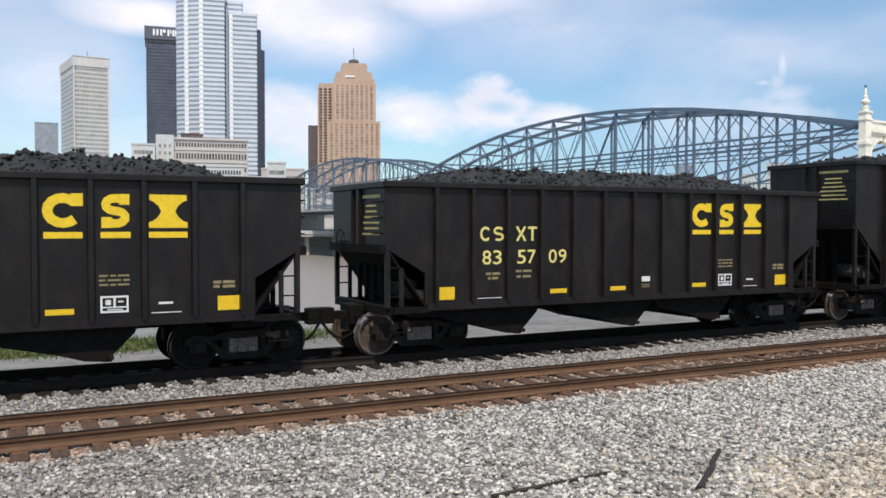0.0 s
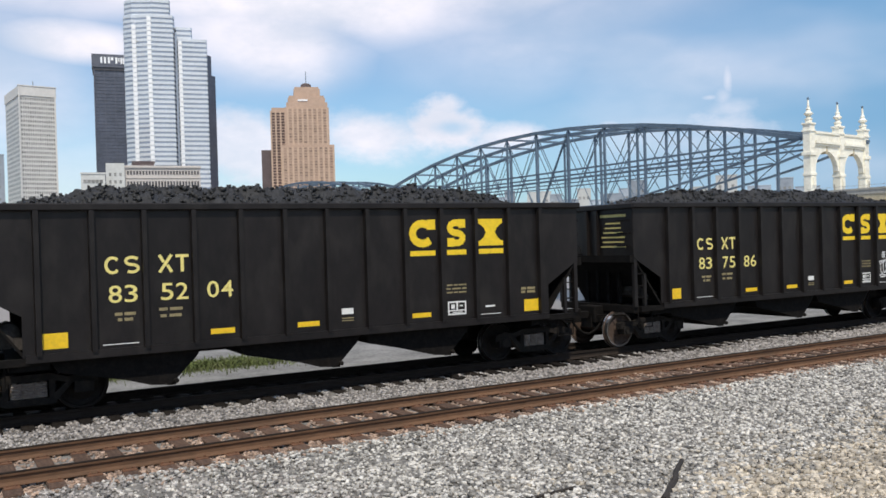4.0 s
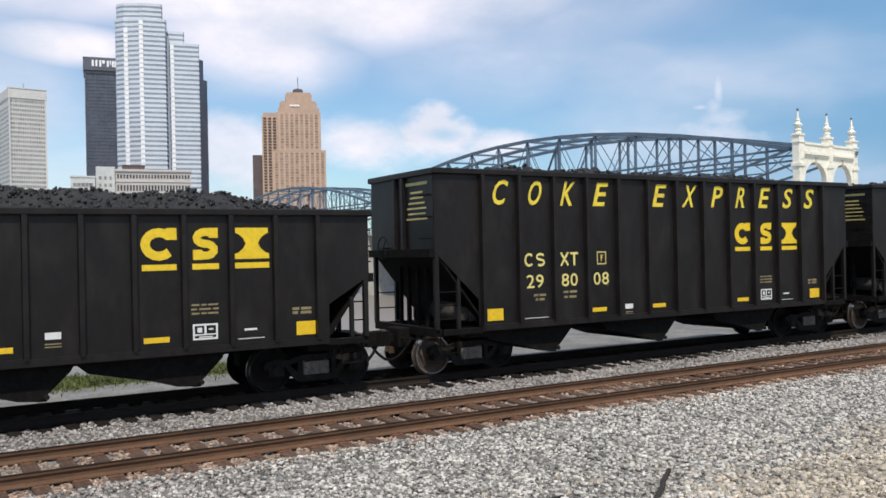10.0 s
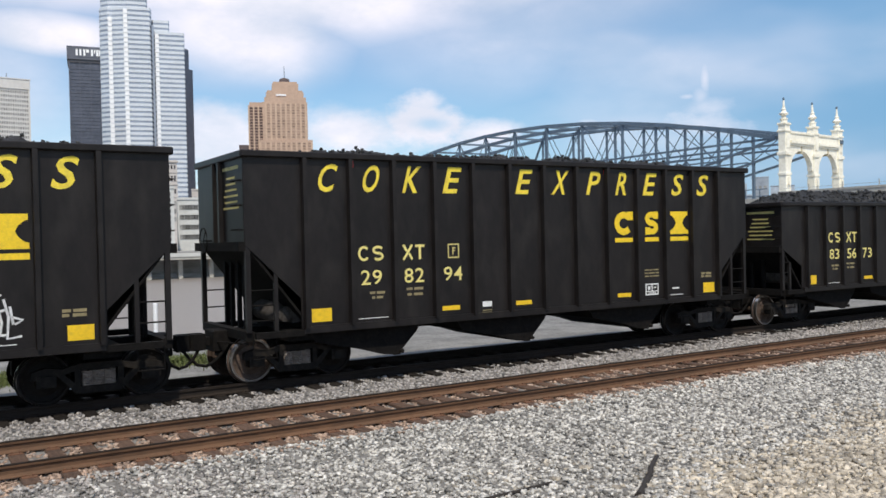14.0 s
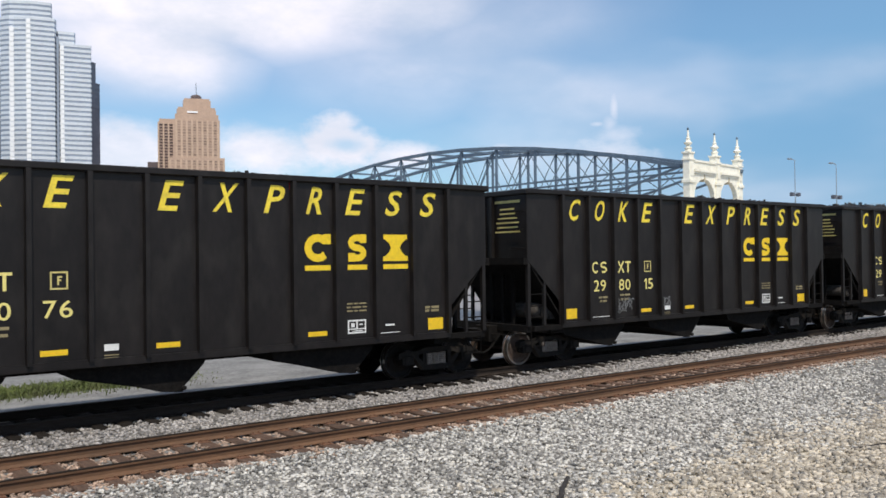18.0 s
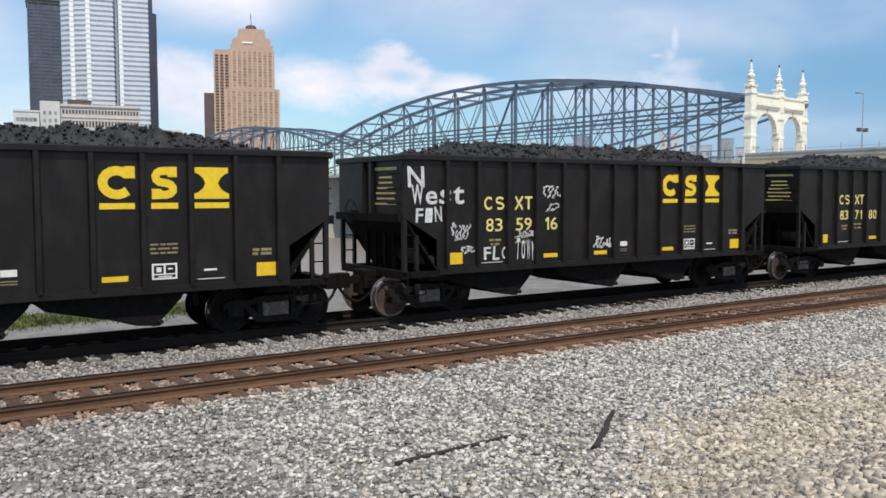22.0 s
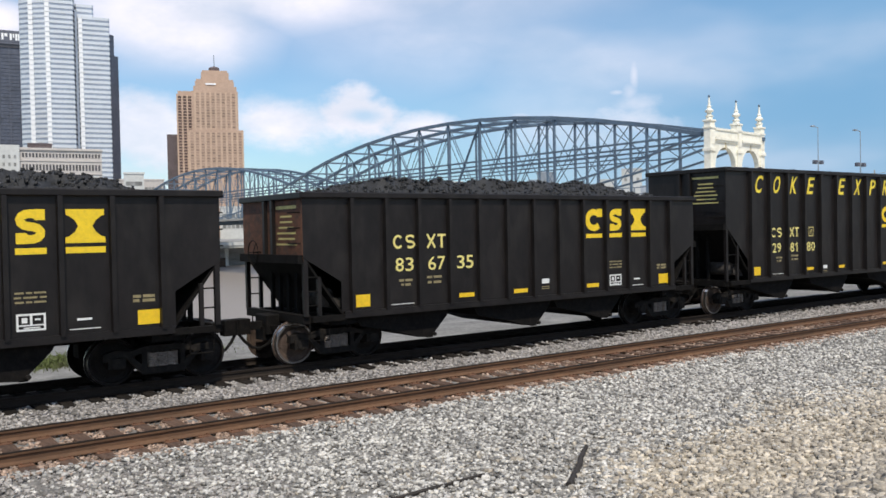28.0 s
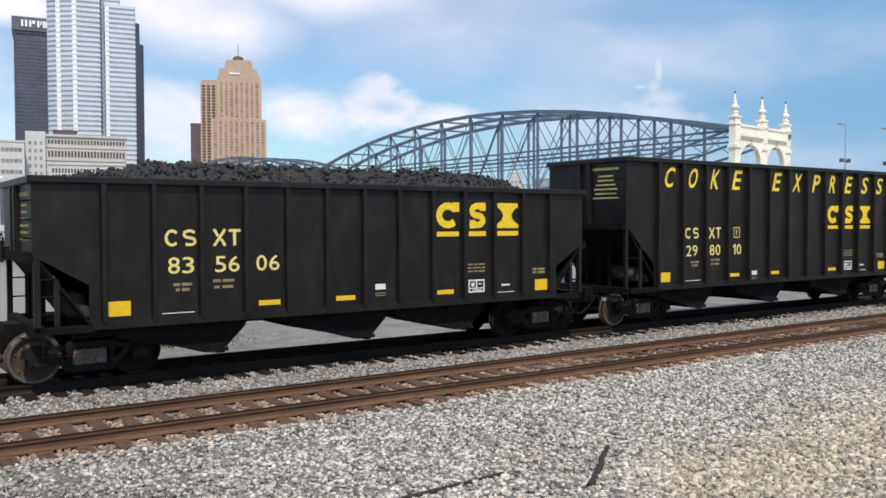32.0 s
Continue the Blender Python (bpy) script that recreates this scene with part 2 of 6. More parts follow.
M_SPRAY_DIM = mat("faded_grey_spray_paint", (0.15, 0.15, 0.15), 0.7, var=0.4, scale=5.0, fine=30.0, bump=0.0)
M_RED = mat("red_reflective_mark", (0.35, 0.02, 0.02), 0.5, var=0.2, bump=0.0)
M_COAL = mat("crushed_coal", (0.0145, 0.0148, 0.016), 0.6, var=0.75, scale=4.0, fine=26.0, bump=1.0, island=0.6)
M_RAIL = mat("rusty_rail_steel", (0.120, 0.062, 0.032), 0.85, var=0.35, scale=1.2, fine=20.0, bump=0.2, dirt=(0.065, 0.038, 0.022), dirt_amount=0.6, stretch=(0.3, 1, 1))
# far-track rail steel, darkened in colour for the shade under the cars
M_RAIL_DARK = mat("worn_shaded_rail_steel", (0.026, 0.020, 0.016), 0.8, spec=0.12, var=0.35, scale=1.2, fine=20.0, bump=0.2, dirt=(0.04, 0.03, 0.025), dirt_amount=0.6, stretch=(0.3, 1, 1))
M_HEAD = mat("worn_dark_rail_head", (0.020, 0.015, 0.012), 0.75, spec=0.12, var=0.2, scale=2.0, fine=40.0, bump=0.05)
M_TIE = mat("weathered_brown_timber", (0.080, 0.045, 0.029), 0.9, var=0.45, scale=3.0, fine=22.0, bump=0.5, dirt=(0.14, 0.088, 0.058), dirt_amount=0.75, stretch=(5, 1, 5), each=0.25)
# dark far sleepers, with under-train shade added to the timber colour
M_TIE_DARK = mat("shaded_creosote_timber", (0.018, 0.015, 0.013), 0.9, spec=0.1, var=0.45, scale=3.0, fine=22.0, bump=0.5, dirt=(0.034, 0.030, 0.026), dirt_amount=0.5, stretch=(5, 1, 5), each=0.25)
M_PLATE = mat("rusty_tie_plate", (0.14, 0.065, 0.034), 0.8, var=0.4, scale=8.0, fine=50.0, bump=0.2)
M_BALLAST = ground_mat()
M_STONE = mat("grey_ballast_stone", (0.398, 0.380, 0.350), 0.9, var=0.3, scale=0.9, fine=60.0, bump=0.3, island=0.72)
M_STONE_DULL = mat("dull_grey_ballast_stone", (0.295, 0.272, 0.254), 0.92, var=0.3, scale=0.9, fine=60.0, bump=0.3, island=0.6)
M_STONE_TAN = mat("tan_dusty_stone", (0.425, 0.375, 0.305), 0.92, var=0.3, scale=0.9, fine=60.0, bump=0.3, island=0.5)
M_STONE_RUST = mat("rust_dusted_stone", (0.325, 0.230, 0.172), 0.92, var=0.25, scale=2.0, fine=60.0, bump=0.2, island=0.5)
M_DIRT = mat("tan_sandy_dirt", (0.35, 0.30, 0.235), 0.95, var=0.4, scale=1.4, fine=14.0, bump=0.8, dirt=(0.22, 0.215, 0.14), dirt_amount=0.6)
# coal-dusted ballast, its colour blackened to carry the train's shade
M_TRAIN_SHADE = mat("coal_dusted_shaded_ballast", (0.020, 0.0155, 0.013), 0.95, spec=0.08, var=0.5, scale=1.2, fine=16.0, bump=0.9)
M_PATH = mat("pale_gravel_path", (0.178, 0.174, 0.166), 0.95, var=0.5, scale=0.9, fine=9.0, bump=0.5)
M_GRASS = mat("dry_green_weeds", (0.095, 0.120, 0.032), 0.85, var=0.55, scale=0.8, fine=6.0, bump=0.2, island=0.6, dirt=(0.165, 0.155, 0.085), dirt_amount=0.5)
M_BRIDGE = mat("blue_grey_bridge_paint", (0.115, 0.165, 0.225), 0.55, var=0.18, scale=0.4, fine=3.0, bump=0.05, dirt=(0.06, 0.085, 0.12), dirt_amount=0.5)
M_PORTAL = mat("cream_painted_cast_iron", (0.90, 0.86, 0.74), 0.6, var=0.1, scale=0.6, fine=4.0, bump=0.08, dirt=(0.52, 0.47, 0.33), dirt_amount=0.35)
M_CONCRETE = mat("weathered_concrete", (0.42, 0.40, 0.36), 0.9, var=0.2, scale=0.4, fine=4.0, bump=0.15, dirt=(0.25, 0.23, 0.2), dirt_amount=0.4)
M_BANK = mat("stained_river_wall", (0.25, 0.245, 0.235), 0.9, var=0.3, scale=0.15, fine=1.5, bump=0.15, dirt=(0.12, 0.115, 0.105), dirt_amount=0.5, stretch=(0.4, 1, 2))
M_BEAM = mat("beige_bridge_girder", (0.50, 0.43, 0.30), 0.7, var=0.15, scale=0.4, fine=4.0, bump=0.1)
M_TAN = mat("orange_tan_brick", (0.47, 0.335, 0.255), 0.9, var=0.14, scale=0.05, fine=0.7, bump=0.1)
M_TAN_LIGHT = mat("pale_tan_stone_trim", (0.52, 0.38, 0.285), 0.9, var=0.12, scale=0.05, fine=0.7, bump=0.1)
M_WINGWIN = mat("deep_red_brown_window", (0.085, 0.050, 0.042), 0.4, var=0.3, scale=0.2, fine=1.0, bump=0.0, each=0.3)
M_TANWIN = mat("shaded_tan_window", (0.31, 0.215, 0.165), 0.4, var=0.3, scale=0.2, fine=1.0, bump=0.0, each=0.3)
M_WINDOW = mat("dark_window_glass", (0.075, 0.07, 0.075), 0.25, var=0.35, scale=0.2, fine=1.0, bump=0.0, each=0.4)
M_PALEWIN = mat("grey_window_glass", (0.23, 0.225, 0.215), 0.3, var=0.3, scale=0.2, fine=1.0, bump=0.0, each=0.3)
M_WHITE_TOWER = mat("pale_concrete_cladding", (0.62, 0.60, 0.575), 0.9, var=0.08, scale=0.04, fine=0.6, bump=0.05)
M_DARK_TOWER = mat("dark_weathering_steel_cladding", (0.095, 0.102, 0.130), 0.6, var=0.25, scale=0.05, fine=0.6, bump=0.05)
M_DARK_GLASS = mat("dark_bronze_glass", (0.080, 0.087, 0.115), 0.35, var=0.3, scale=0.05, fine=0.4, bump=0.0)
M_SILVER = mat("silver_white_metal_cladding", (0.66, 0.68, 0.71), 0.38, metal=0.25, var=0.08, scale=0.05, fine=0.5, bump=0.0)
M_OXGLASS = mat("blue_grey_strip_glass", (0.275, 0.315, 0.385), 0.2, var=0.2, scale=0.05, fine=0.5, bump=0.0)
M_STONE_BLDG = mat("pinkish_beige_limestone", (0.51, 0.47, 0.44), 0.9, var=0.12, scale=0.06, fine=0.6, bump=0.05)
M_GREY_BLDG = mat("grey_white_stone", (0.55, 0.55, 0.53), 0.9, var=0.12, scale=0.06, fine=0.6, bump=0.05)
M_ROOF = mat("dark_flat_roofing", (0.11, 0.085, 0.085), 0.9, var=0.3, scale=0.1, fine=1.0, bump=0.1)
# distance haze is mixed into this blue-grey wall colour
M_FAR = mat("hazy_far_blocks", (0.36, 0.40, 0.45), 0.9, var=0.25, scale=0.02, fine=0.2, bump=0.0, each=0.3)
M_HILL = mat("hazy_wooded_hill", (0.10, 0.14, 0.12), 0.95, var=0.4, scale=0.02, fine=0.15, bump=0.2)
# grey steel tinted towards the sky, so haze sits in the colour
M_LAMP = mat("haze_tinted_lamp_steel", (0.33, 0.37, 0.41), 0.5, metal=0.6, var=0.15, scale=1.0, fine=8.0, bump=0.0)
M_SIGN = mat("white_sign_panel", (0.85, 0.85, 0.86), 0.5, var=0.05, bump=0.0)
M_WOOD = mat("dark_rotten_wood", (0.028, 0.023, 0.020), 0.9, var=0.4, scale=5.0, fine=30.0, bump=0.5)


def water_mat():
    m = bpy.data.materials.new("river_water")
    m.use_nodes = True
    nt = m.node_tree
    bs = nt.nodes["Principled BSDF"]
    bs.inputs["Base Color"].default_value = (0.215, 0.190, 0.168, 1)
    bs.inputs["Roughness"].default_value = 0.4
    bs.inputs["Specular IOR Level"].default_value = 0.42
    tc, mp, n, b = (nt.nodes.new(k) for k in ("ShaderNodeTexCoord", "ShaderNodeMapping", "ShaderNodeTexNoise", "ShaderNodeBump"))
    mp.inputs["Scale"].default_value = (0.5, 1.4, 1)
    n.inputs["Scale"].default_value, n.inputs["Detail"].default_value = 0.9, 6.0
    b.inputs["Strength"].default_value, b.inputs["Distance"].default_value = 0.35, 0.2
    nt.links.new(tc.outputs["Object"], mp.inputs["Vector"])
    nt.links.new(mp.outputs[0], n.inputs["Vector"])
    nt.links.new(n.outputs["Fac"], b.inputs["Height"])
    nt.links.new(b.outputs[0], bs.inputs["Normal"])
    return m


M_WATER = water_mat()


# ---- mesh helpers ----
def box(bm, x0, x1, y0, y1, z0, z1):
    v = [bm.verts.new(p) for p in ((x0, y0, z0), (x1, y0, z0), (x1, y1, z0), (x0, y1, z0), (x0, y0, z1), (x1, y0, z1), (x1, y1, z1), (x0, y1, z1))]
    for f in ((3, 2, 1, 0), (4, 5, 6, 7), (0, 1, 5, 4), (1, 2, 6, 5), (2, 3, 7, 6), (3, 0, 4, 7)):
        bm.faces.new([v[i] for i in f])
    return v


def prism(bm, pts, a, b, axis="y"):
    """A slab: an outline in the plane across the axis, from a to b along it."""
    def put(p, q):
        return {"y": (p[0], q, p[1]), "x": (q, p[0], p[1]), "z": (p[0], p[1], q)}[axis]
    lo, hi = [bm.verts.new(put(p, a)) for p in pts], [bm.verts.new(put(p, b)) for p in pts]
    n = len(pts)
    bm.faces.new(lo)
    bm.faces.new(hi[::-1])
    for i in range(n):
        bm.faces.new((lo[i], hi[i], hi[(i + 1) % n], lo[(i + 1) % n]))


def rod(bm, a, b, r, sides=8):
    a, b = Vector(a), Vector(b)
    d = (b - a).normalized()
    u = d.cross(Vector((0, 0, 1)) if abs(d.z) < 0.9 else Vector((1, 0, 0))).normalized()
    w = d.cross(u)
    ring = [[bm.verts.new(c + (u * math.cos(k * math.tau / sides) + w * math.sin(k * math.tau / sides)) * r) for k in range(sides)] for c in (a, b)]
    for k in range(sides):
        j = (k + 1) % sides
        bm.faces.new((ring[0][k], ring[0][j], ring[1][j], ring[1][k]))
    bm.faces.new(ring[0][::-1])
    bm.faces.new(ring[1])


def lathe(bm, prof, sides=16, axis="z", at=(0, 0, 0)):
    """A turned body from (radius, height) pairs round an axis."""
    rings = []
    for r, h in prof:
        ring = []
        for k in range(sides):
            c, s = r * math.cos(k * math.tau / sides), r * math.sin(k * math.tau / sides)
            p = (c, s, h) if axis == "z" else (c, h, s)
            ring.append(bm.verts.new((p[0] + at[0], p[1] + at[1], p[2] + at[2])))
        rings.append(ring)
    for a, b in zip(rings, rings[1:]):
        for k in range(sides):
            j = (k + 1) % sides
            bm.faces.new((a[k], a[j], b[j], b[k]))
    bm.faces.new(rings[0][::-1])
    bm.faces.new(rings[-1])


def limb(bm, pts, radii, sides=7):
    """One joined tube along a bent line, its radius given point by point."""
    rings = []
    for i, p in enumerate(pts):
        d = (pts[min(i + 1, len(pts) - 1)] - pts[max(i - 1, 0)]).normalized()
        u = d.cross(Vector((0.13, 0.27, 0.95))).normalized()
        w = d.cross(u)
        rings.append([bm.verts.new(p + (u * math.cos(k * math.tau / sides) + w * math.sin(k * math.tau / sides)) * radii[i]) for k in range(sides)])
    for a, b in zip(rings, rings[1:]):
        for k in range(sides):
            j = (k + 1) % sides
            bm.faces.new((a[k], a[j], b[j], b[k]))
    bm.faces.new(rings[0][::-1])
    bm.faces.new(rings[-1])


def tube(bm, pts, r, sides=6):
    limb(bm, [Vector(p) for p in pts], [r] * len(pts), sides)


def finish(bm, name, material, bevel=0.0, smooth=False):
    if bevel:
        bmesh.ops.bevel(bm, geom=bm.edges[:], offset=bevel, segments=1, affect="EDGES")
    bmesh.ops.recalc_face_normals(bm, faces=bm.faces[:])
    me = bpy.data.meshes.new(name)
    bm.to_mesh(me)
    bm.free()
    me.materials.append(material)
    if smooth:
        me.shade_smooth()
    return me


def part(name, bm, material, parent, label="", bevel=0.0, smooth=False, at=None):
    """One mesh object under a thing; bm may be a mesh that is shared."""
    me = bm if isinstance(bm, bpy.types.Mesh) else finish(bm, name, material, bevel, smooth)
    ob = new(name, me)
    ob.parent = parent
    if at:
        ob.location = at
    return tagged(ob, label)


def boxes(*dims):
    bm = bmesh.new()
    for d in dims:
        box(bm, *d)
    return bm


def thing(name, at, label, category, group="", kind="", rz=0.0):
    ob = new(name)
    ob.matrix_basis = pose(*at, 0, 0, rz)
    return tagged(ob, label, category, group, kind)


def structure(name, bm, material, label, category=""):
    me = bm if isinstance(bm, bpy.types.Mesh) else finish(bm, name, material)
    return tagged(new(name, me), label, category, kind="structure")


def mesh_np(name, verts, faces, material):
    """A mesh from arrays of equal-sided faces."""
    me = bpy.data.meshes.new(name)
    n, k = faces.shape
    me.vertices.add(len(verts))
    me.vertices.foreach_set("co", verts.astype(np.float32).ravel())
    me.loops.add(n * k)
    me.loops.foreach_set("vertex_index", faces.astype(np.int32).ravel())
    me.polygons.add(n)
    me.polygons.foreach_set("loop_start", np.arange(0, n * k, k, dtype=np.int32))
    me.update(calc_edges=True)
    me.materials.append(material)
    return me


# ---- ground, river, tracks ----
YN, YF = 13.233, 17.529  # centre lines of the two tracks; rail tops at z = 0
GAUGE = 1.435


def ground_height(x, y):
    prof = [(-3000, 1.6), (-2, 1.25), (2.5, 1.15), (5.6, -0.22), (8, -0.27), (11.2, -0.26), (11.9, -0.215), (19.1, -0.215), (20.2, -0.5), (31, -0.75), (35, -1.5), (43, -8.2), (258, -8.4), (4900, -8.4)]
    for (a, za), (b, zb) in zip(prof, prof[1:]):
        if a <= y <= b:
            z = za + (zb - za) * (y - a) / (b - a)
            break
    if y < 30 and abs(x) < 90:
        z += 0.05 * (noise.noise((x * 0.35, y * 0.35, 0.3))) + 0.02 * noise.noise((x * 2.1, y * 2.1, 4.0))
    return z


def build_ground():
    xs = [-4900, -1500, -400, -120, -40] + [-16 + 0.6 * i for i in range(110)] + [56, 70, 95, 140, 300, 900, 2500, 4900]
    ys = [-4900, -1000, -200, -40, -12] + [-6 + 0.6 * i for i in range(44)] + [20.6, 21.6, 23, 24, 24.6, 25.2, 25.8, 26.4, 28, 31, 35, 39, 43, 80, 160, 258, 900, 2500, 4900]
    ys = sorted(ys + [2.5, 5.6, 16.72])
    V = [(x, y, ground_height(x, max(-3000, y))) for y in ys for x in xs]
    F, mi = [], []
    nx = len(xs)
    for j in range(len(ys) - 1):
        for i in range(nx - 1):
            F.append((j * nx + i, j * nx + i + 1, (j + 1) * nx + i + 1, (j + 1) * nx + i))
            x, y = (xs[i] + xs[i + 1]) / 2, (ys[j] + ys[j + 1]) / 2
            wob = 0.9 * noise.noise((x * 0.5, y * 0.5, 7.0))
            k = 0
            if y < 7.9 + wob and x > 8.4 - (7.6 - y) * 1.2 + wob or y < 4:
                k = 1
            if y > 19.6:
                k = 2
            if 23.9 < y < 26.6 and x < 7.5 + 2 * wob:
                k = 3
            if y > 42:
                k = 2
            # strip along the far track with the train's shade in its colour
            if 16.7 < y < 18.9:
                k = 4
            mi.append(k)
    me = mesh_np("ground", np.array(V), np.array(F), M_BALLAST)
    for m in (M_DIRT, M_PATH, M_GRASS, M_TRAIN_SHADE):
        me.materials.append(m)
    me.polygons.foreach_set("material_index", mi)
    me.shade_smooth()
    tagged(new("ground", me), "grey crushed ballast bank with tan dirt and weeds beside tracks", "ground", kind="structure")


build_ground()
structure("water", boxes((-4900, 4900, 40, 259, -7.6, -7.0)), M_WATER, "calm grey river reflecting the cloudy sky", "river")
structure("far_bank", boxes((-4900, 4900, 258, 4900, -8, 0.6), (-4900, 4900, 255.5, 258, -8, -5.6)), M_BANK, "concrete river wall and built-up far bank", "river bank")


def rail_profile():
    """Half outlines of a rail, base to head, mirrored."""
    h = [(0.070, -0.172), (0.070, -0.160), (0.020, -0.140), (0.009, -0.125), (0.009, -0.055), (0.034, -0.040), (0.037, -0.012), (0.030, -0.002), (0.018, 0.0)]
    return h + [(-x, z) for x, z in h[::-1]]


def track(name, yc, rail_mat, tie_mat, label, half=1.2):
    root = thing(name, (0, yc, 0), label, "railway track", kind="structure")
    for s in (-1, 1):
        bm = bmesh.new()
        pts = [(s * GAUGE / 2 + s * 0.035 + x, z) for x, z in rail_profile()]
        prism(bm, pts, -400, 400, "x")
        part("rail", bm, rail_mat, root)
        yh = s * (GAUGE / 2 + 0.035)
        part("rail_head", boxes((-400, 400, yh - 0.0385, yh + 0.0385, -0.008, 0.002)), M_HEAD, root, "dark worn rail head")
    rnd = random.Random(7)
    ties = []
    for v in range(4):
        bm = bmesh.new()
        box(bm, -0.115, 0.115, -half, half, -0.36, -0.178)
        for p in bm.verts:
            p.co.x += rnd.uniform(-0.012, 0.012)
            p.co.y += rnd.uniform(-0.05, 0.05)
            p.co.z += rnd.uniform(-0.008, 0.004)
        ties.append(finish(bm, "sleeper", tie_mat, bevel=0.012))
    bm = bmesh.new()
    for s in (-1, 1):
        y = s * (GAUGE / 2 + 0.035)
        box(bm, -0.095, 0.095, y - 0.17, y + 0.17, -0.185, -0.170)
        for dx in (-0.055, 0.055):
            for dy in (-0.085, 0.085):
                box(bm, dx - 0.014, dx + 0.014, y + dy - 0.016, y + dy + 0.016, -0.172, -0.145)
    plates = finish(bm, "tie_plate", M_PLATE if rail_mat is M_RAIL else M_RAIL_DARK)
    x = -8.0
    while x < 46:
        t = part("sleeper", ties[rnd.randrange(4)], None, root, at=(x + rnd.uniform(-0.03, 0.03), rnd.uniform(-0.03, 0.03), 0))
        t.rotation_euler.z = rnd.uniform(-0.02, 0.02)
        part("tie_plate", plates, None, t)
        x += 0.485
    bm = bmesh.new()
    while x < 400:
        box(bm, x - 0.115, x + 0.115, -half, half, -0.36, -0.178)
        x += 0.485
    tagged(part("far_sleepers", bm, tie_mat, root), kind="stuff")
    return root


track("railway_track_near", YN, M_RAIL, M_TIE, "rusty empty railway track on brown timber sleepers")
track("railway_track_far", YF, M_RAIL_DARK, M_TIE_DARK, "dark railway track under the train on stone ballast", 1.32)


def stones(name, count, region, material, label, lift=0.0, size=(0.022, 0.045)):
    """Loose angular stones, each a warped block, strewn over a stretch of ground."""
    rng = np.random.default_rng(len(name) * 13 + count)
    pts = region(rng, count)
    n = len(pts)
    cube = np.array([(x, y, z) for z in (-1, 1) for y in (-1, 1) for x in (-1, 1)], float)
    quads = np.array([(0, 2, 3, 1), (4, 5, 7, 6), (0, 1, 5, 4), (1, 3, 7, 5), (3, 2, 6, 7), (2, 0, 4, 6)])
    shape = cube[None] * rng.uniform(0.25, 1.0, (n, 8, 3)) * rng.uniform(size[0], size[1], (n, 1, 1)) * np.array([1.15, 0.8, 0.7])
    ang = rng.uniform(0, math.tau, n)
    tilt = rng.normal(0, 0.7, n)
    ct, st = np.cos(tilt)[:, None], np.sin(tilt)[:, None]
    y, z = shape[..., 1] * ct - shape[..., 2] * st, shape[..., 1] * st + shape[..., 2] * ct
    c, s = np.cos(ang)[:, None], np.sin(ang)[:, None]
    X, Y = shape[..., 0] * c - y * s, shape[..., 0] * s + y * c
    h = np.array([ground_height(a, b) for a, b in pts])
    verts = np.stack([X + pts[:, :1], Y + pts[:, 1:2], z + (h + lift)[:, None] + rng.uniform(-0.012, 0.026, (n, 1))], -1).reshape(-1, 3)
    faces = (quads[None] + (np.arange(n) * 8)[:, None, None]).reshape(-1, 4)
    tagged(new(name, mesh_np(name, verts, faces, material)), label, "gravel", kind="stuff")


def in_dirt(x, y, soft=0.0):
    wob = 0.9 * noise.noise((x * 0.5, y * 0.5, 7.0)) + 0.5 * noise.noise((x * 1.7, y * 1.7, 2.0)) + soft
    return y < 7.7 + wob and x > 8.6 - (7.6 - y) * 1.2 - wob


def near_bank(rng, n):
    return bank_mix(rng, n, False)


def vignette_bank(rng, n):
    return bank_mix(rng, n, True)


def bank_mix(rng, n, vignette):
    """Spots on the near bank; duller stones increase towards the upstream end, as vignetting in colour."""
    p = np.stack([rng.uniform(-8, 32, n), np.minimum(rng.uniform(5.7, 12.2, n), 12.02 + rng.normal(0, 0.05, n))], 1)
    ok = np.array([(abs(math.atan2(a, b) - 0.56) < 0.56 or rng.random() < 0.3) and (not in_dirt(a, b, rng.normal(0, 0.5)) or rng.random() < 0.1) and rng.random() < (1.0 if a < 18 else 0.6) for a, b in p])
    p = p[ok]
    return p[(rng.random(len(p)) < np.clip((5.0 - p[:, 0]) / 4.5, 0.0, 0.85)) == vignette]


def dirt_patch(rng, n):
    p = np.stack([rng.uniform(4, 24, n), rng.uniform(2.3, 9.2, n)], 1)
    return p[np.array([in_dirt(a, b, rng.normal(0, 0.5)) or rng.random() < 0.06 for a, b in p])]


def between(rng, n):
    p = np.stack([rng.uniform(-5, 40, n), rng.uniform(14.3, 16.78, n)], 1)
    ph = ((p[:, 0] + 8.0) / 0.485) % 1.0
    return p[(p[:, 1] < 16.17) | ((ph > 0.30) & (ph < 0.70))]


def cribs(rng, n):
    p = np.stack([rng.uniform(-5, 32, n), rng.uniform(YN - 1.25, YN + 1.1, n)], 1)
    ph = ((p[:, 0] + 8.0) / 0.485) % 1.0
    return p[(ph > 0.22) & (ph < 0.78)]


def shoulder(rng, n):
    p = np.stack([rng.uniform(-5, 32, n), YN - 0.84 - np.abs(rng.normal(0, 0.25, n))], 1)
    ph = ((p[:, 0] + 8.0) / 0.485) % 1.0
    return p[(ph > 0.25) & (ph < 0.75) | (p[:, 1] < YN - 1.2)]


stones("ballast_stones", 97500, near_bank, M_STONE, "loose angular grey ballast stones on the bank")
# duller stones darken the left of the view like lens vignetting
stones("sooty_ballast_stones", 97500, vignette_bank, M_STONE_DULL, "loose duller ballast stones mixed in to darken the bank's left")
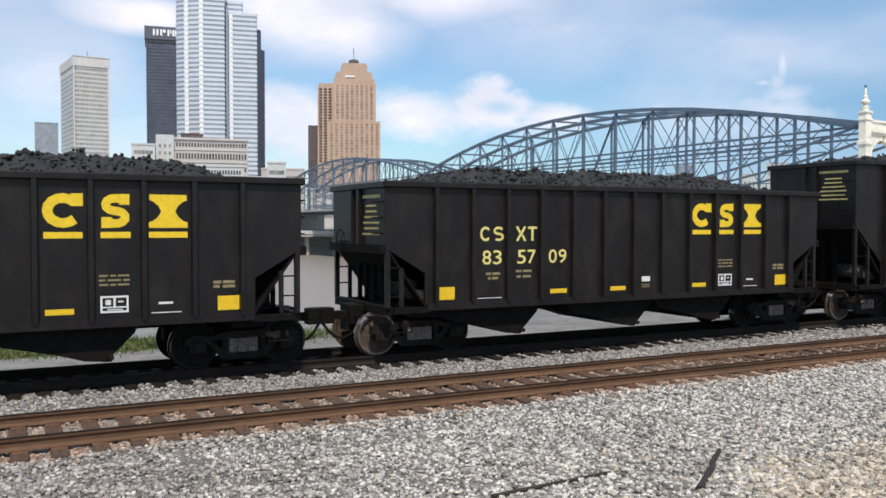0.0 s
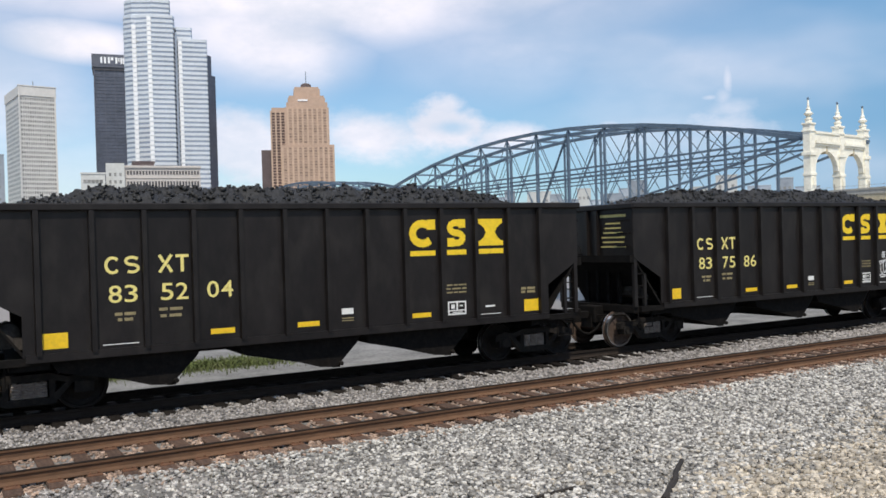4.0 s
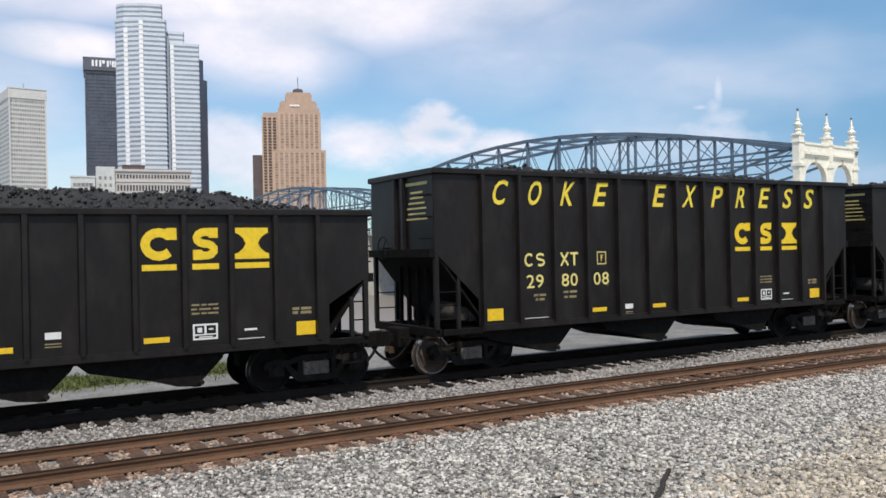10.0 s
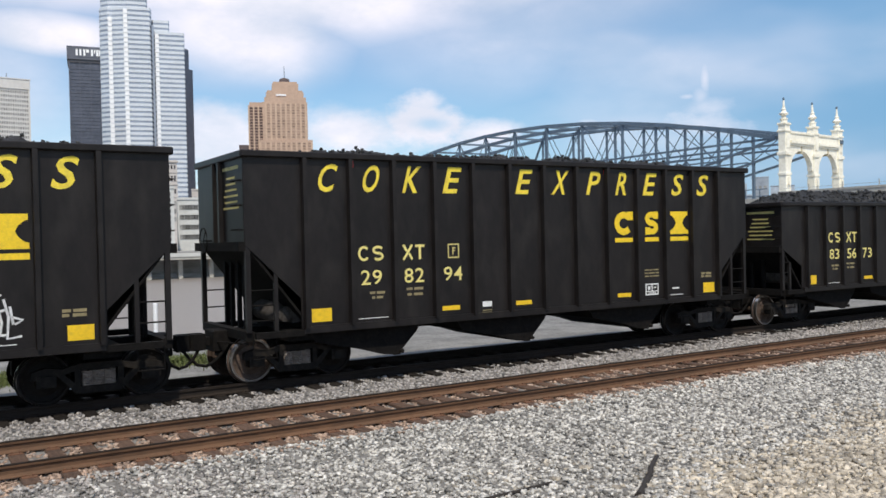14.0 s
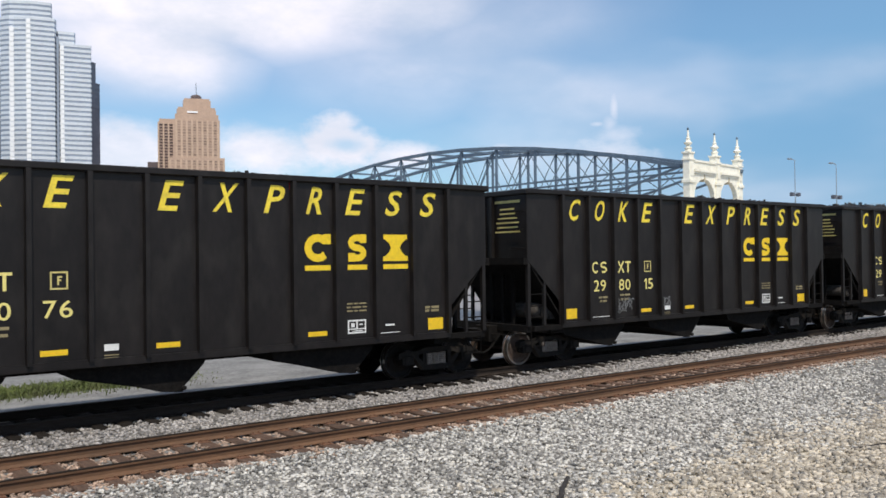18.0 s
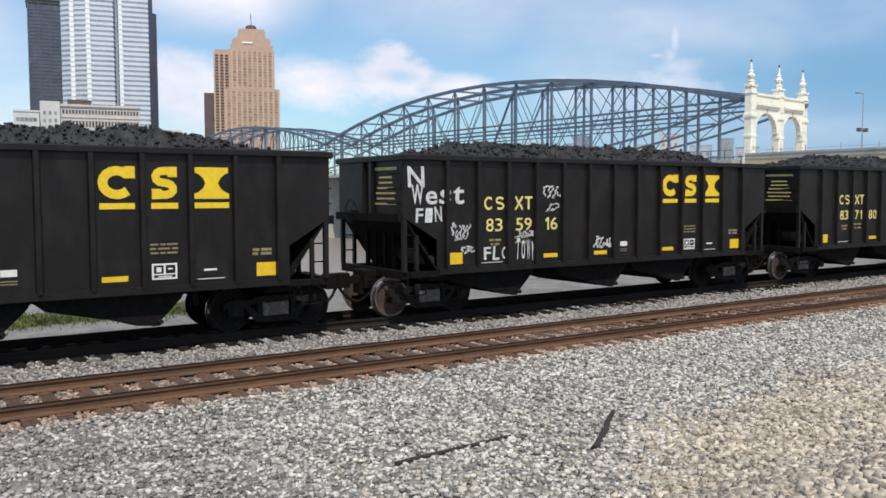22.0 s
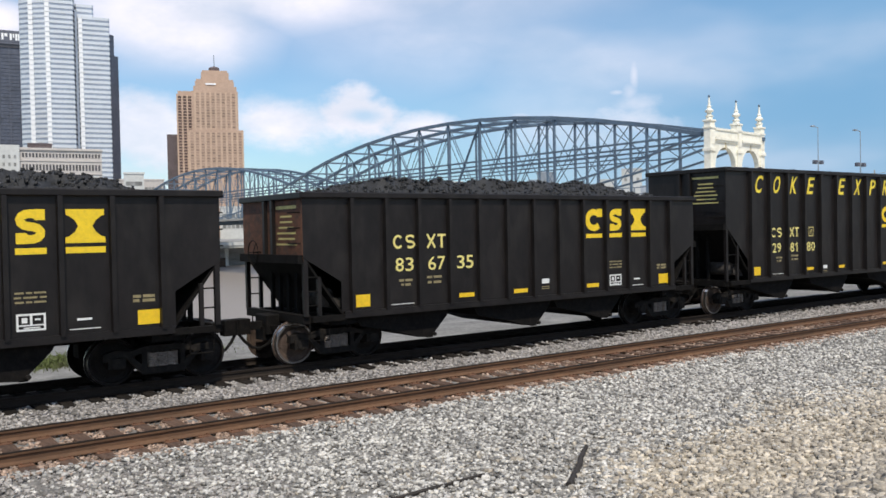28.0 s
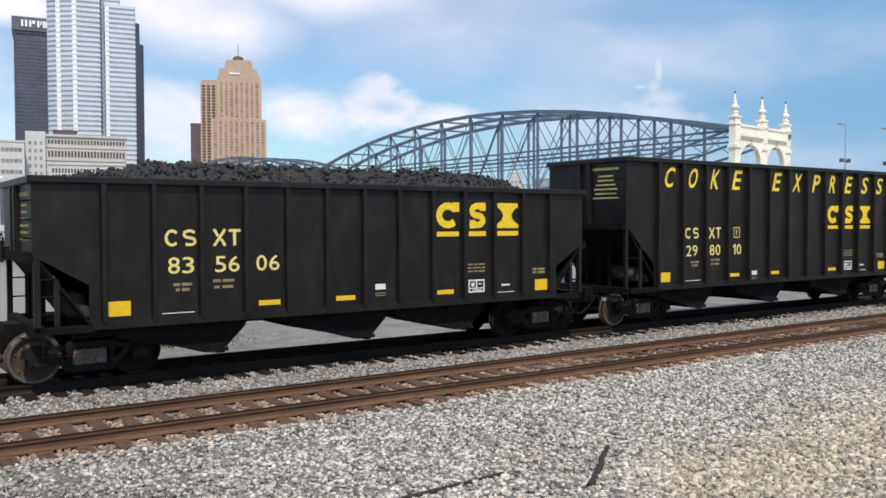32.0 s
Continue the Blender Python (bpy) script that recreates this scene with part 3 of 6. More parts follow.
stones("ballast_between_tracks", 29000, between, M_STONE_DULL, "grey ballast stones between the two tracks", lift=0.0)
stones("crib_stones", 16000, cribs, M_STONE_RUST, "rust-dusted ballast stones between sleepers", lift=-0.005)
stones("shoulder_stones", 7000, shoulder, M_STONE_RUST, "rust-dusted ballast stones beside the sleeper ends", lift=0.0)
stones("tan_stones", 46000, dirt_patch, M_STONE_TAN, "tan dusty stones scattered on dirt", size=(0.018, 0.060))


def weeds():
    """Tufts of grass blades along the path behind the train and a few in the dirt."""
    rng = np.random.default_rng(5)
    n = 34000
    px, py = rng.uniform(-8, 8.5, n) + rng.normal(0, 0.8, n), 25.2 + rng.normal(0, 0.75, n)
    k = 700
    px[:k], py[:k] = rng.uniform(9, 22, k), rng.uniform(5.6, 7.6, k)
    h = rng.uniform(0.04, 0.13, n) * (0.6 + 0.8 * rng.random(n))
    h[:k] *= 0.2
    a, lean = rng.uniform(0, math.tau, n), rng.uniform(0.2, 1.1, n)
    z = np.array([ground_height(x, y) for x, y in zip(px, py)])
    wd = rng.uniform(0.008, 0.022, n)
    wd[:k] *= 0.3
    ux, uy = np.cos(a), np.sin(a)
    v = np.stack([
        np.stack([px - ux * wd, py - uy * wd, z - 0.02], -1), np.stack([px + ux * wd, py + uy * wd, z - 0.02], -1),
        np.stack([px + ux * wd * 0.6 - uy * lean * h * 0.5, py + uy * wd * 0.6 + ux * lean * h * 0.5, z + h * 0.6], -1),
        np.stack([px - uy * lean * h, py + ux * lean * h, z + h], -1)], 1).reshape(-1, 3)
    f = np.arange(n * 4).reshape(-1, 4)
    tagged(new("weeds", mesh_np("weeds", v, f, M_GRASS)), "green and dry weeds on the gravel path edge", "weeds", kind="stuff")


weeds()


def stick(name, a, b, r, label):
    bm = bmesh.new()
    a, b = Vector(a), Vector(b)
    rnd = random.Random(len(label))
    pts = [a.lerp(b, k / 6) + Vector((rnd.uniform(-1, 1), rnd.uniform(-1, 1), rnd.uniform(0, 0.5))) * r * 0.3 for k in range(7)]
    limb(bm, pts, [r * (1 - 0.07 * k) for k in range(7)])
    tagged(new(name, finish(bm, name, M_WOOD)), label, "stick")


stick("wooden_stake", (7.15, 7.24, -0.23), (8.59, 8.34, -0.215), 0.05, "dark broken wooden stake lying on the ballast")
stick("dead_branch", (4.89, 8.10, -0.222), (6.64, 8.22, -0.215), 0.030, "thin dark dead branch lying on the gravel")
stick("wood_scrap", (10.72, 5.5, -0.2), (11.1, 5.42, -0.19), 0.025, "small dark splinter of wood on tan dirt")
stick("wood_scrap", (13.1, 6.62, -0.2), (13.9, 6.5, -0.2), 0.03, "short dark scrap of wood on tan dirt")


# ---- bridge ----
EYE_Z = 2.83
BX = (85.7, 92.3, 98.4)  # the three truss planes
B0, BSPAN = 63.6, 109.5
ZE, RISE, DIP = 13.7, 6.9, 6.9


def beam(bm, a, b, w, h):
    """A straight member of rectangular section between two points."""
    a, b = Vector(a), Vector(b)
    d = (b - a).normalized()
    up = Vector((0, 0, 1)) if abs(d.z) < 0.95 else Vector((0, 1, 0))
    u = d.cross(up).normalized() * (w / 2)
    v = u.cross(d).normalized() * (h / 2)
    q = [[bm.verts.new(c + su * u + sv * v) for su, sv in ((-1, -1), (1, -1), (1, 1), (-1, 1))] for c in (a, b)]
    for k in range(4):
        j = (k + 1) % 4
        bm.faces.new((q[0][k], q[0][j], q[1][j], q[1][k]))
    bm.faces.new(q[0][::-1])
    bm.faces.new(q[1])


def one_beam(name, a, b, w, h, material, parent):
    bm = bmesh.new()
    beam(bm, a, b, w, h)
    return part(name, bm, material, parent)


def lens_bridge(y0, label):
    root = thing("truss_bridge", (0, 0, 0), label, "bridge")
    n = 13
    ys = [y0 + BSPAN * k / n for k in range(n + 1)]

    def top(y):
        u = (y - y0) / BSPAN
        return ZE + RISE * 4 * u * (1 - u)

    def low(y):
        u = (y - y0) / BSPAN
        return ZE - DIP * 4 * u * (1 - u)

    for x in BX:
        tr = one_beam("truss", (x, y0, ZE), (x, y0 + BSPAN, ZE), 0.22, 0.26, M_BRIDGE, root)
        for a, b in zip(ys, ys[1:]):
            one_beam("upper_chord", (x, a, top(a)), (x, b, top(b)), 0.5, 0.5, M_BRIDGE, tr)
            one_beam("lower_chord", (x, a, low(a)), (x, b, low(b)), 0.34, 0.26, M_BRIDGE, tr)
        for y in ys[1:-1]:
            one_beam("post", (x, y, 6.0), (x, y, top(y)), 0.30, 0.30, M_BRIDGE, tr)
        for i in range(1, n - 1):
            a, b = ys[i], ys[i + 1]
            if top(a) - low(a) > 3:
                one_beam("diagonal", (x, a, low(a)), (x, b, top(b)), 0.10, 0.10, M_BRIDGE, tr)
                one_beam("diagonal", (x, a, top(a)), (x, b, low(b)), 0.10, 0.10, M_BRIDGE, tr)
        one_beam("lower_strut", (x, y0 + 14, ZE - 1.3), (x, y0 + BSPAN - 14, ZE - 1.3), 0.16, 0.18, M_BRIDGE, tr)
    for y in ys[1:-1]:
        one_beam("cross_strut", (BX[0], y, top(y) - 0.1), (BX[2], y, top(y) - 0.1), 0.3, 0.3, M_BRIDGE, root)
        one_beam("floor_beam", (BX[0] - 1.5, y, 5.9), (BX[2] + 1.5, y, 5.9), 0.4, 0.7, M_BRIDGE, root)
    for i, (a, b) in enumerate(zip(ys[1:-2], ys[2:-1])):
        one_beam("lateral_brace", (BX[0], a, top(a) - 0.1), (BX[1], b, top(b) - 0.1), 0.13, 0.13, M_BRIDGE, root)
        one_beam("lateral_brace", (BX[1], a, top(a) - 0.1), (BX[2], b, top(b) - 0.1), 0.13, 0.13, M_BRIDGE, root)
    part("deck", boxes((BX[0] - 2.0, BX[2] + 2.0, y0, y0 + BSPAN, 6.2, 6.7)), M_CONCRETE, root)
    for x in (BX[0] - 1.9, BX[2] + 1.9):
        bm = boxes((x - 0.05, x + 0.05, y0, y0 + BSPAN, 7.72, 7.82), (x - 0.05, x + 0.05, y0, y0 + BSPAN, 6.95, 7.02))
        for k in range(55):
            y = y0 + BSPAN * (k + 0.5) / 55
            box(bm, x - 0.05, x + 0.05, y - 0.05, y + 0.05, 6.7, 7.72)
        part("railing", bm, M_BRIDGE, root)
    part("pier", boxes((BX[0] - 2, BX[2] + 2, y0 + BSPAN - 2.2, y0 + BSPAN + 2.2, -9, 6.0)), M_CONCRETE, root, "stone river pier")
    return root


lens_bridge(B0, "blue-grey steel lens-shaped truss bridge span over the river")
lens_bridge(B0 + BSPAN, "farther blue-grey lens truss span reaching the city bank")


def portal():
    """The cream gateway at the end of the bridge: three piers, two arches, parapet and turrets."""
    root = thing("bridge_portal", (85.7, 62.6, 0), "cream painted bridge portal with two arches and spires", "bridge portal", rz=7.6)
    PX = (0.0, 6.65, 12.82)
    zt, z0 = 13.9, 5.6
    for x in PX:
        pier = part("pier", boxes((x - 0.56, x + 0.56, -0.44, 0.44, z0, 15.1)), M_PORTAL, root, bevel=0.03)
        part("plinth", boxes((x - 0.68, x + 0.68, -0.56, 0.56, z0, 6.9)), M_PORTAL, pier, bevel=0.03)
        for z, zz, q in ((9.3, 9.6, 0.08), (11.6, 12.0, 0.13), (14.3, 14.5, 0.1), (15.1, 15.32, 0.1)):
            part("pier_band", boxes((x - 0.56 - q, x + 0.56 + q, -0.44 - q, 0.44 + q, z, zz)), M_PORTAL, pier, bevel=0.02)
        for s in (-1, 1):
            part("pier_panel", boxes((x - 0.34, x + 0.34, min(s * 0.44, s * 0.5), max(s * 0.44, s * 0.5), 12.4, 14.0)), M_PORTAL, pier, bevel=0.02)
        bm = bmesh.new()
        lathe(bm, [(0.38, 15.32), (0.38, 15.65), (0.46, 15.7), (0.46, 15.8), (0.28, 15.86), (0.26, 16.15), (0.48, 16.25), (0.52, 16.42), (0.3, 16.56), (0.22, 16.75), (0.27, 16.9), (0.16, 17.05), (0.12, 17.5), (0.08, 17.95)], 10, at=(x, 0, 0))
        part("spire", bm, M_PORTAL, pier, smooth=False)
        bm = bmesh.new()
        lathe(bm, [(0.05, 17.9), (0.14, 18.0), (0.14, 18.14), (0.05, 18.26)], 8, at=(x, 0, 0))
        part("finial", bm, M_BRIDGE, pier, "dark blue finial ball")
        for s in (-1, 1):
            bm = boxes((x - 0.24, x + 0.24, s * 0.54 - 0.1, s * 0.54 + 0.1, 8.2, 9.1))
            part("lantern_bracket", bm, M_PORTAL, pier)
    for xa, xb in ((PX[0], PX[1]), (PX[1], PX[2])):
        w, c = (xb - xa) / 2 - 0.56, (xa + xb) / 2
        pts = [(c + w, 13.0), (c - w, 13.0), (c - w, 9.9)]
        for k in range(13):
            a = math.pi * (1 - k / 12)
            pts.append((c + (w - 0.25) * math.cos(a), 10.0 + 2.2 * math.sin(a)))
        pts.append((c + w, 9.9))
        bm = bmesh.new()
        prism(bm, pts, -0.3, 0.3)
        arch = part("arch", bm, M_PORTAL, root)
        part("parapet", boxes((c - w, c + w, -0.42, 0.42, 13.3, 14.15)), M_PORTAL, root)
        part("cornice", boxes((c - w, c + w, -0.6, 0.6, 13.0, 13.3)), M_PORTAL, root)
        part("coping", boxes((c - w, c + w, -0.54, 0.54, 14.15, 14.4)), M_PORTAL, root)
        # narrow darker strip that draws the shadow slot at the arch crown
        part("keystone", boxes((c - 0.11, c + 0.11, -0.36, 0.36, 11.9, 12.98)), M_BEAM, arch, "tan strip coloured as the arch crown's shadow")
        part("moulding", boxes((c - w, c + w, -0.45, 0.45, 12.75, 12.99)), M_PORTAL, arch)
    return root


portal()


def viaduct():
    root = thing("bridge_approach", (0, 0, 0), "concrete road viaduct with beige girder and railing over tracks", "viaduct")
    part("deck", boxes((BX[0] - 2.2, BX[2] + 2.2, -60, B0 - 2, 6.65, 7.1)), M_CONCRETE, root)
    for x in (BX[0] - 1.9, BX[1], BX[2] + 1.9):
        part("girder", boxes((x - 0.25, x + 0.25, -60, B0 - 2, 6.0, 6.65), (x - 0.4, x + 0.4, -60, B0 - 2, 5.95, 6.06)), M_BEAM, root)
    part("parapet", boxes((BX[0] - 2.25, BX[0] - 2.05, -60, B0 - 2, 7.1, 7.32)), M_CONCRETE, root)
    for y in range(-58, int(B0) - 2, 4):
        part("rail_post", boxes((BX[0] - 2.2, BX[0] - 2.1, y, y + 0.07, 7.32, 7.95)), M_CONCRETE, root)
    part("handrail", boxes((BX[0] - 2.17, BX[0] - 2.13, -60, B0 - 2, 7.6, 7.63)), M_CONCRETE, root)
    for y in (-30, 2, 29, 58):
        part("column", boxes((BX[0] - 1.6, BX[0] - 0.2, y - 0.7, y + 0.7, -1.5, 6.0), (BX[2] + 0.2, BX[2] + 1.6, y - 0.7, y + 0.7, -1.5, 6.0), (BX[0] - 2, BX[2] + 2, y - 0.8, y + 0.8, 5.2, 5.96)), M_CONCRETE, root)


viaduct()


def street_lamp(x, y, ztop, zhead):
    root = thing("street_lamp", (x, y, 7.1), "tall grey steel street lamp with twin floodlights on viaduct", "street lamp", "lamps on the bridge approach")
    bm = bmesh.new()
    lathe(bm, [(0.09, 0), (0.05, zhead - 7.1), (0.035, ztop - 7.1)], 8)
    part("pole", bm, M_LAMP, root)
    for s in (-1, 1):
        bm = bmesh.new()
        rod(bm, (0, 0, zhead - 7.0), (s * 0.6, 0, zhead - 7.1), 0.04, 6)
        part("bracket", bm, M_LAMP, root)
        part("floodlight", boxes((s * 0.62 - 0.2, s * 0.62 + 0.2, -0.2, 0.2, zhead - 7.32, zhead - 6.92)), M_DARK_TOWER, root, bevel=0.04)
    bm = bmesh.new()
    rod(bm, (0, 0, ztop - 7.1), (-0.9, 0, ztop - 7.0), 0.04, 6)
    part("arm", bm, M_LAMP, root)
    part("lamp_head", boxes((-1.3, -0.8, -0.15, 0.15, ztop - 7.1, ztop - 6.95)), M_LAMP, root, bevel=0.03)


street_lamp(87, 49.8, 13.1, 9.4)
street_lamp(87, 45.2, 12.2, 8.8)


# ---- city ----
def spot(az, d):
    return d * math.sin(radians(az)), d * math.cos(radians(az))


def rise(el, d):
    return EYE_Z + d * math.tan(radians(el))


def building(name, az, d, rz, label, category="building", group="city skyline"):
    x, y = spot(az, d)
    return thing(name, (x, y, 0), label, category, group, rz=rz)


def window_grid(root, x0, x1, z0, z1, cols, rows, w, h, material, y=0.0, name="window", along="x"):
    """Glazing set into a face, one pane an object, all on one mesh."""
    bm = boxes((-w / 2, w / 2, -0.12, 0.3, -h / 2, h / 2)) if along == "x" else boxes((-0.12, 0.3, -w / 2, w / 2, -h / 2, h / 2))
    me = finish(bm, name, material)
    for i in range(cols):
        for j in range(rows):
            u, z = x0 + (x1 - x0) * (i + 0.5) / cols, z0 + (z1 - z0) * (j + 0.5) / rows
            part(name, me, None, root, at=(u, y, z) if along == "x" else (y, u, z))


def white_tower():
    d = 600.0
    zt = rise(10.12, d)
    root = building("pale_office_tower", 4.3, d, 6.8, "tall pale concrete office tower with small square windows", "office tower")
    w, dep = 21.4, 43.0
    part("wall", boxes((0, w, 0, dep, 0, zt - 6), (-0.5, w + 0.5, -0.5, dep, zt - 6, zt)), M_WHITE_TOWER, root)
    for x in (0.0, w - 0.2):
        part("corner_pier", boxes((x - 0.4, x + 0.4, -0.9, 0, 0, zt - 1)), M_WHITE_TOWER, root)
    window_grid(root, 0.6, w - 0.6, 24, zt - 6.5, 15, 28, 0.85, 1.6, M_PALEWIN)
    bm = bmesh.new()
    for j in range(26):
        z = 24 + (zt - 34) * (j + 0.5) / 26
        for i in range(14):
            y = 2 + 39 * (i + 0.5) / 14
            box(bm, -0.08, 0.2, y - 0.8, y + 0.8, z - 0.8, z + 0.8)
    tagged(part("glazing", bm, M_PALEWIN, root), kind="stuff")
    bm = bmesh.new()
    rod(bm, (w * 0.45, 6, zt), (w * 0.45, 6, zt + 4.5), 0.3, 6)
    part("mast", bm, M_LAMP, root)
    part("parapet", boxes((-0.8, w + 0.8, -0.8, 0.4, zt, zt + 0.6)), M_WHITE_TOWER, root)


def dark_tower():
    d = 1180.0
    zt, zc = rise(12.22, d), rise(11.45, d)
    root = building("dark_steel_tower", 8.5, d, -9.5, "tall dark steel skyscraper with a white rooftop sign", "skyscraper")
    w = 64
    part("wall", boxes((1, w, 1, 56, 0, zc)), M_DARK_GLASS, root)
    part("collar", boxes((-1.5, w + 1.5, -1.5, 58, zc, zt)), M_DARK_TOWER, root)
    part("setback", boxes((0, w, -0.2, 56, zc - 4, zc)), M_WINDOW, root)
    n = 5
    for k in range(n + 1):
        x = 1 + (w - 2) * k / n
        part("column", boxes((x - 0.7, x + 0.7, -0.9, 1, 0, zc - 4)), M_DARK_TOWER, root)
    for k in range(52):
        z = 6 + (zc - 14) * k / 52
        part("spandrel", boxes((1, w - 1, 0.6, 1, z, z + 1.7)), M_DARK_GLASS, root)
    zs, x = (zc + zt) / 2 + 0.5, 9.0
    sign = part("sign_panel", boxes((x - 3, x + 36, -1.75, -1.5, zs - 6, zs + 6)), M_DARK_TOWER, root)
    for dims in (((0, 2.4, -4, 4), (4.4, 6.8, -4, 4)), ((0, 2.4, -4, 4), (3.4, 6.6, 0, 4)), ((0, 2.4, -4, 4), (3.6, 5.0, -1, 4), (6.2, 8.4, -4, 4)), ((0, 2.4, -4, 4), (3.2, 7, 2, 4), (3.2, 7, -4, -2))):
        bm = bmesh.new()
        for a, b, c, e in dims:
            box(bm, x + a, x + b, -2.1, -1.75, zs + c, zs + e)
        part("sign_shape", bm, M_SIGN, sign, "white sign shape")
        x += 9.0


def banded_tower():
    """Faceted tower of silver bands over strips of glass, with two lower shafts stepped down."""
    d = 670.0
    root = building("banded_skyscraper", 10.29, d, -12.0, "tall faceted silver skyscraper with horizontal bands of glass", "skyscraper")
    main = [(0.0, 16), (0.4, 10), (6.0, 4.8), (9.2, 4.8), (16.5, 1.5), (20.0, 0.0), (35.4, 0.0), (36.8, 6), (36.8, 40), (0, 40)]
    shafts = [
        (main, rise(14.75, d), 0.0),
        ([(1.0, 16), (1.4, 11), (6.5, 6), (16.5, 3.5), (20.0, 2.0), (33, 2.0), (34, 6), (34, 38), (1, 38)], rise(15.68, d), rise(14.75, d)),
        ([(36.8, 10), (37.8, 7), (48.5, 7), (49.5, 9), (49.5, 34), (36.8, 34)], rise(14.2, d), 0.0),
        ([(37.8, 8), (38.6, 4.0), (41.6, 2.6), (59.5, 2.6), (60.0, 4), (60.0, 34), (37.8, 34)], rise(13.42, d), 0.0),
        ([(60.0, 4), (66.0, 12), (66.0, 34), (60.0, 34)], rise(11.3, d), 0.0),
        ([(60.0, 4), (63.0, 8), (63.0, 34), (60.0, 34)], rise(12.5, d), rise(11.3, d)),
    ]
    pitch = 3.55
    for pts, zt, zb in shafts:
        dark = pts[0] == (60.0, 4)
        cx, cy = sum(p[0] for p in pts) / len(pts), sum(p[1] for p in pts) / len(pts)
        inner = [(cx + (x - cx) * 0.985, cy + (y - cy) * 0.985) for x, y in pts]
        bm = bmesh.new()
        prism(bm, inner, zb, zt - 1.0, "z")
        sh = part("shaft", bm, M_DARK_GLASS if dark else M_OXGLASS, root)
        z = zt
        while z > max(zb, 30):
            bm = bmesh.new()
            prism(bm, pts, max(zb, z - (2.0 if not dark else 1.2)), z, "z")
            part("spandrel_band", bm, M_SILVER if not dark else M_DARK_TOWER, sh)
            z -= pitch
    for xa, ya, xb, yb, zt in ((6.2, 4.3, 9.0, 4.3, rise(14.3, d)), (16.9, 0.9, 19.8, -0.3, rise(14.75, d)), (38.9, 3.4, 41.5, 2.3, rise(13.42, d))):
        bm = bmesh.new()
        z = zt - 2.0
        k = part("bay_pier", boxes((xa + 0.6, xb - 0.6, min(ya, yb) + 0.2, max(ya, yb) + 1.5, 20, zt - 1)), M_SILVER, root)
        while z > 30:
            box(bm, xa, xb, min(ya, yb) - 0.35, max(ya, yb) + 1.2, z - 3.0, z)
            z -= pitch
        tagged(part("bay_cladding", bm, M_SIGN, k), kind="stuff")
    part("recess", boxes((36.6, 38.2, 3.5, 12, 20, rise(13.8, d))), M_OXGLASS, root)


def tan_tower():
    d = 700.0
    k = d * math.tan(radians(1))
    root = building("tan_stone_tower", 18.64, d, -20.0, "orange tan stepped brick tower with rows of windows", "office tower")

    def X(az):
        return (az - 18.64) * k

    R = lambda el: rise(el, d)
    part("low_wing", boxes((X(18.64), X(19.35), 4, 30, 0, R(6.46))), M_ROOF, root, "dark low wing")
    wing = part("side_wing", boxes((X(19.27), X(20.36), 2.4, 30, 0, R(9.0)), (X(19.36), X(20.3), 3.0, 28, R(9.0), R(9.2))), M_TAN, root)
    body = part("main_block", boxes((X(20.2), X(23.12), 1.0, 34, 0, R(9.2)), (X(20.34), X(23.05), 1.5, 33, R(9.2), R(9.52))), M_TAN, root)
    base = part("lower_block", boxes((X(19.95), X(23.42), 0.0, 36, 0, R(6.75))), M_TAN, root)
    bm = bmesh.new()
    for a, b, e0, e1, y in ((20.45, 22.9, 9.5, 9.85, 2.5), (20.52, 22.84, 9.85, 9.98, 3), (20.85, 22.58, 9.98, 10.45, 5), (20.92, 22.5, 10.45, 10.58, 6)):
        box(bm, X(a), X(b), y, 32 - y, R(e0), R(e1))
    part("stepped_crown", bm, M_TAN, root)
    part("crown_sign", boxes((X(21.1), X(21.75), 1.9, 2.6, R(9.62), R(9.72))), M_SIGN, root, "pale horizontal rooftop sign")
    bm = bmesh.new()
    lathe(bm, [(4.2, R(10.58)), (4.2, R(10.78)), (3.4, R(10.85)), (0.6, R(10.92))], 12, at=(X(21.68), 12, 0))
    part("beacon_house", bm, M_ROOF, root, "dark rooftop beacon")
    bm = bmesh.new()
    rod(bm, (X(21.7), 12, R(10.9)), (X(21.68), 12, R(11.65)), 0.35, 6)
    part("mast", bm, M_LAMP, root)
    for i in range(9):
        x = X(20.42) + (X(23.0) - X(20.42)) * i / 8
        part("pier", boxes((x - 0.75, x + 0.75, 0.3, 1.05, R(6.7), R(9.15))), M_TAN_LIGHT, body)
    window_grid(body, X(20.42), X(23.0), R(6.85), R(9.1), 8, 13, 2.3, 1.35, M_TANWIN, y=1.0)
    for i in range(11):
        x = X(20.02) + (X(23.36) - X(20.02)) * i / 10
        part("pier", boxes((x - 0.7, x + 0.7, -0.7, 0.05, 0, R(6.6))), M_TAN_LIGHT, base)
    window_grid(base, X(20.02), X(23.36), R(3.4), R(6.6), 10, 18, 2.2, 1.35, M_TANWIN)
    for i in range(4):
        x = X(19.32) + (X(20.25) - X(19.32)) * i / 3
        part("pier", boxes((x - 0.5, x + 0.5, 1.8, 2.45, 20, R(8.95))), M_TAN_LIGHT, wing)
    window_grid(wing, X(19.32), X(20.25), R(4.0), R(8.9), 3, 26, 2.5, 1.6, M_WINGWIN, y=2.4)


